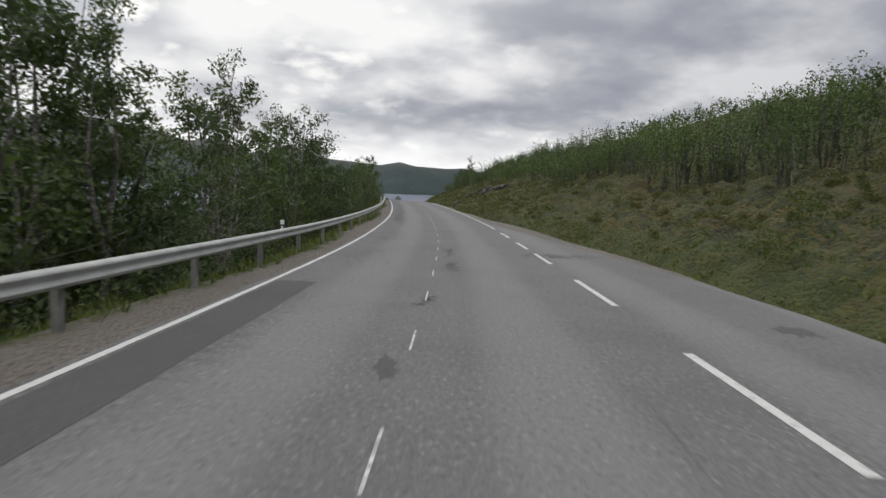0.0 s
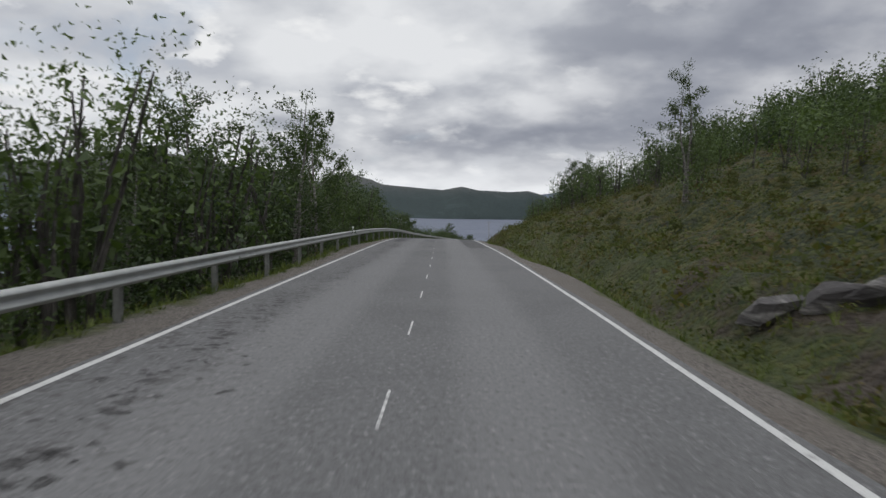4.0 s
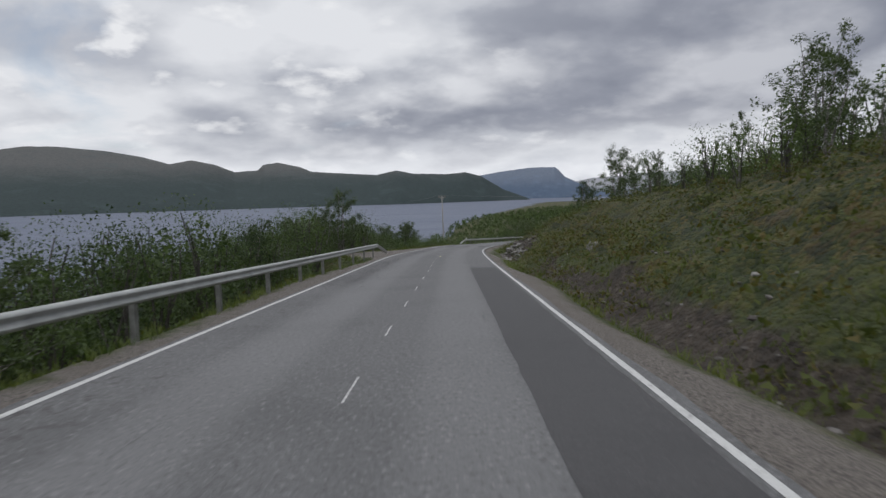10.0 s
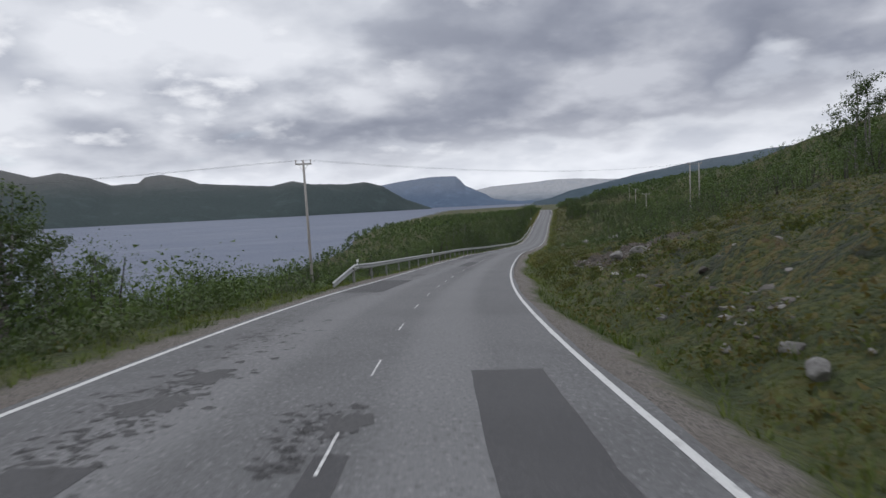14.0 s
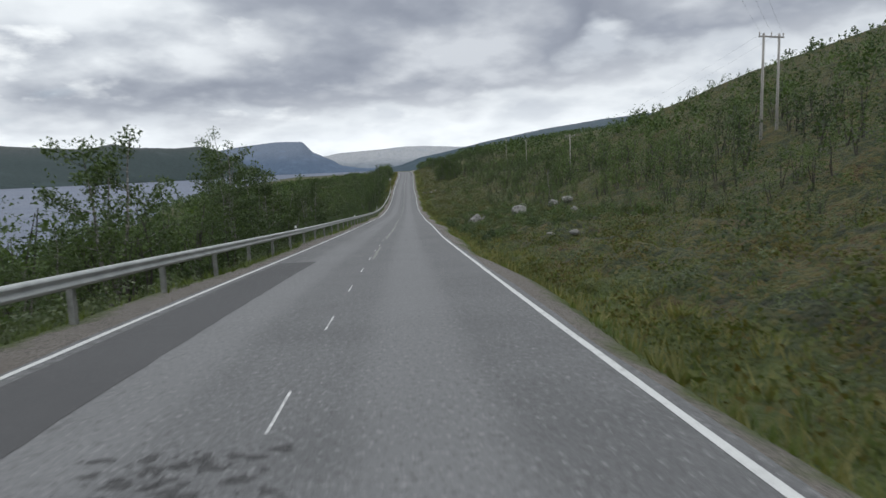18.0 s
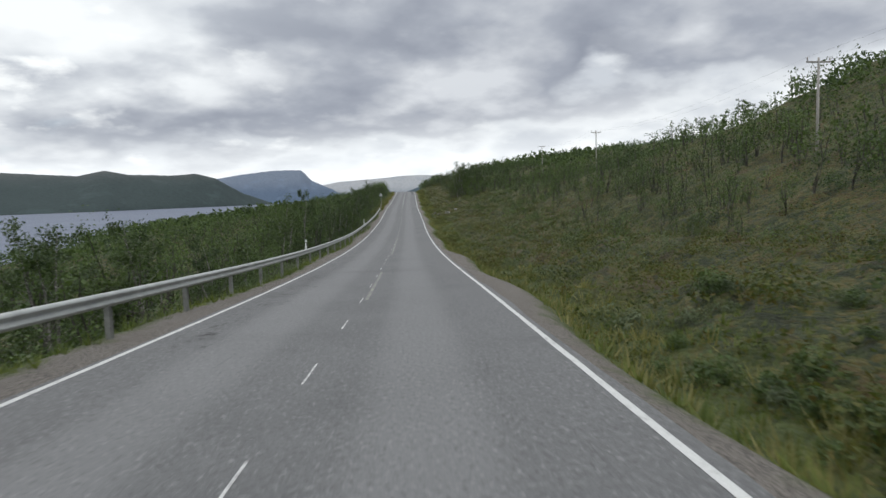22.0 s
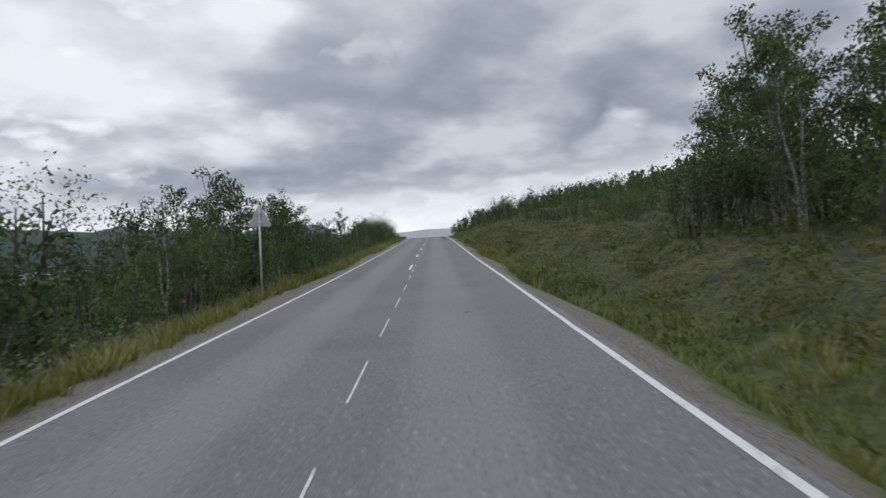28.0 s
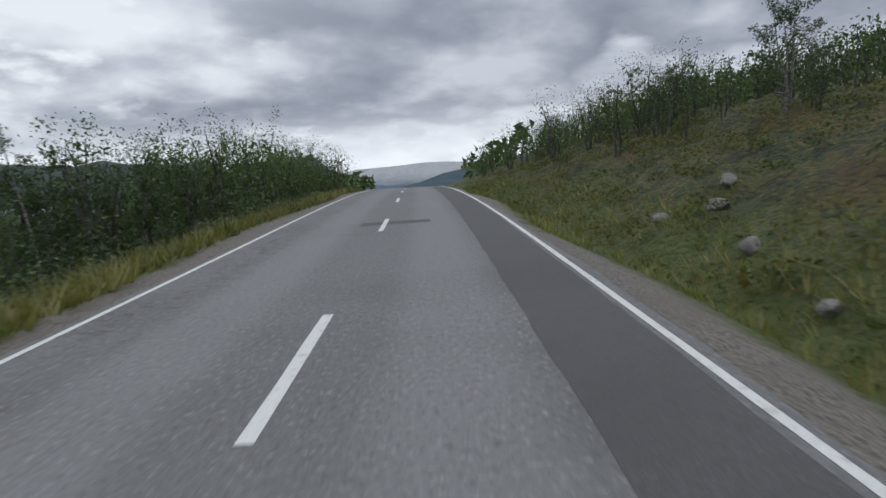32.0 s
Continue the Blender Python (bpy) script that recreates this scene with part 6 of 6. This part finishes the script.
HEATH = [shrub_variant(300 + i, 0.62, 0.24, 44, 0.054) for i in range(5)]
MOUND = [shrub_variant(310 + i, 0.72, 0.46 + 0.09 * i, 120, 0.050, 3) for i in range(6)]
THICK = [shrub_variant(400 + i, 1.25, 2.6, 620, 0.085, 5) for i in range(4)]
BUSHY = [shrub_variant(390 + i, 0.6, 0.6, 360, 0.055, 3) for i in range(5)]
WILLOW = [shrub_variant(320 + i, 0.62, 0.75, 108, 0.050, 3) for i in range(4)]
GRASSES = []
for i in range(4):
    rg = np.random.RandomState(340 + i)
    v, f = [], []
    for b in range(7):
        a, r0, hgt, tiltx = rg.uniform(0, 6.28), rg.uniform(0, 0.12), rg.uniform(0.09, 0.27), rg.uniform(0.06, 0.24)
        o = np.array([math.cos(a) * r0, math.sin(a) * r0, 0])
        d = np.array([math.cos(a), math.sin(a), 0])
        w = np.array([-math.sin(a), math.cos(a), 0]) * 0.011
        k = len(v)
        v += [o - w * 1.3, o + w * 1.3, o + d * tiltx + np.array([0, 0, hgt])]
        f.append((k, k + 1, k + 2))
    GRASSES.append((np.array(v), np.array(f), np.zeros((0, 3)), np.zeros((0, 4), int)))
SCRUB = [shrub_variant(360 + i, 1.05, 1.6, 230, 0.060, 4) for i in range(5)]
SLOPE_SCRUB = [shrub_variant(370 + i, 1.05, 1.6, 130, 0.078, 4) for i in range(5)]
not_rubble = lambda s, lat: ~(((s > 245) & (s < 269) & (lat < 7.3)) | ((s > 307) & (s < 323) & (lat > 7) & (lat < 13)))
spread_plants("heath_bushes", 3000, (-15, 700), from_verge_right(1.2, 15, 1.15), MOUND, M_SHRUB, "low olive green heath bushes on the slope", "bushes", (0.45, 1.3), lambda s, lat: (ripple(s, lat, 7.0, 49) > -0.3) & not_rubble(s, lat))
spread_plants("heath_shrubs", 5000, (-15, 700), from_verge_right(0.9, 18, 1.3), HEATH, M_SHRUB, "low green and yellowish heath shrubs on the bank", "shrubs", (0.5, 1.4), not_rubble)
spread_plants("heath_shrubs", 900, (55, 243), from_verge_right(1.0, 10, 1.1), HEATH, M_SHRUB, "thick green heath shrubs on the road bank", "shrubs", (0.7, 1.7))
spread_plants("birch_scrub", 1450, (-15, 690), from_verge_left(2.6, 7.5, 1.0), SCRUB, M_WOODS, "thick young birch scrub under the roadside trees", "scrub", (0.55, 1.25), lambda s, lat: ((s < 246) | (s > 340)) & ((s < 402) | (s > 410)))
spread_plants("birch_scrub", 380, (-15, 690), from_verge_right(4.0, 24.0, 1.0), SLOPE_SCRUB, M_WOODS, "scattered low birch scrub on the heath slope", "scrub", (0.35, 0.95), lambda s, lat: (ripple(s, lat, 15.0, 29) > -0.1) & not_rubble(s, lat))
spread_plants("birch_scrub", 300, (335, 565), from_verge_right(6.0, 26.0, 1.0), SLOPE_SCRUB, M_WOODS, "thick low birch scrub on the wet slope", "scrub", (0.45, 1.1), lambda s, lat: ripple(s, lat, 11.0, 39) > -0.3)
spread_plants("birch_scrub", 330, (244, 300), from_verge_left(1.4, 9.0, 1.0), SCRUB, M_WOODS, "thick young birch scrub beyond the gravel", "scrub", (0.6, 1.2))
spread_plants("bank_shrubs", 2000, (-15, 700), from_verge_left(0.9, 7.0), HEATH, M_SHRUB, "low green shrubs on the embankment", "shrubs", (0.5, 1.4))
spread_plants("willow_bushes", 900, (330, 560), from_verge_right(1.6, 14, 1.2), WILLOW, M_WILLOW, "grey-green willow bushes beside the ditch", "bushes", (0.4, 1.1), lambda s, lat: ripple(s, lat, 12.0, 9) > 0.1)
spread_plants("willow_bushes", 1500, (255, 700), from_verge_left(0.9, 3.8), WILLOW, M_WILLOW, "grey-green willow bushes on the embankment", "bushes", (0.5, 1.25), lambda s, lat: ripple(s, lat, 9.0, 19) > -0.2)
spread_plants("verge_grass", 11000, (-15, 700), from_verge_right(0.3, 3.4, 1.2), GRASSES, M_GRASS, "dry green grass on the road verge", "grass", (0.5, 1.3), not_rubble)
spread_plants("verge_grass", 15000, (-15, 700), from_verge_left(0.0, 2.8, 1.1), GRASSES, M_GRASS, "green grass along the road edge", "grass", (0.5, 1.3))
spread_plants("verge_grass", 7000, (562, 700), from_verge_left(0.1, 3.4, 1.0), GRASSES, M_STRAW, "tall yellow-green grass along the road edge", "grass", (1.2, 2.6))
spread_plants("verge_grass", 5000, (335, 700), from_verge_right(0.45, 2.8, 1.0), GRASSES, M_STRAW, "pale yellowish grass along the ditch", "grass", (0.9, 1.8))
spread_plants("meadow_grass", 6000, (335, 565), from_verge_right(1.0, 15, 1.1), GRASSES, M_GRASS, "yellowish grass in the wet meadow", "grass", (0.6, 1.3))
clear_of_rocks = lambda s, lat: np.min([np.hypot(s - b[0], lat - b[1]) for b in BIG[:4]], axis=0) > 1.0
spread_plants("birch_scrub", 150, (58, 132), lambda s, n: 15.5 + 13 * rng.uniform(0, 1, n), THICK, M_WOODS, "thick leafy young birches along the top of the bank", "scrub", (0.6, 1.35))
spread_plants("heath_bushes", 260, (20, 130), from_verge_right(2.5, 10, 1.0), BUSHY, M_SHRUB, "leafy olive green bushes on the bank", "bushes", (0.3, 0.75))
spread_plants("heath_bushes", 230, (296, 345), from_verge_right(1.2, 9, 1.0), BUSHY, M_SHRUB, "leafy olive green bushes beside the verge", "bushes", (0.3, 0.8), not_rubble)
spread_plants("willow_bushes", 130, (303, 345), from_verge_left(1.4, 5.5, 1.0), BUSHY, M_WOODS, "dark green bushes below the guard rail", "bushes", (0.7, 1.5))
spread_plants("dwarf_willows", 230, (392, 446), from_verge_right(2.0, 12, 1.1), BUSHY, M_WILLOW, "grey-green dwarf willows among the boulders", "bushes", (0.4, 1.0), clear_of_rocks)
spread_plants("heath_bushes", 330, (388, 446), from_verge_right(1.5, 13, 1.1), BUSHY, M_WOODS, "leafy green bushes among the boulders", "bushes", (0.4, 1.1), clear_of_rocks)
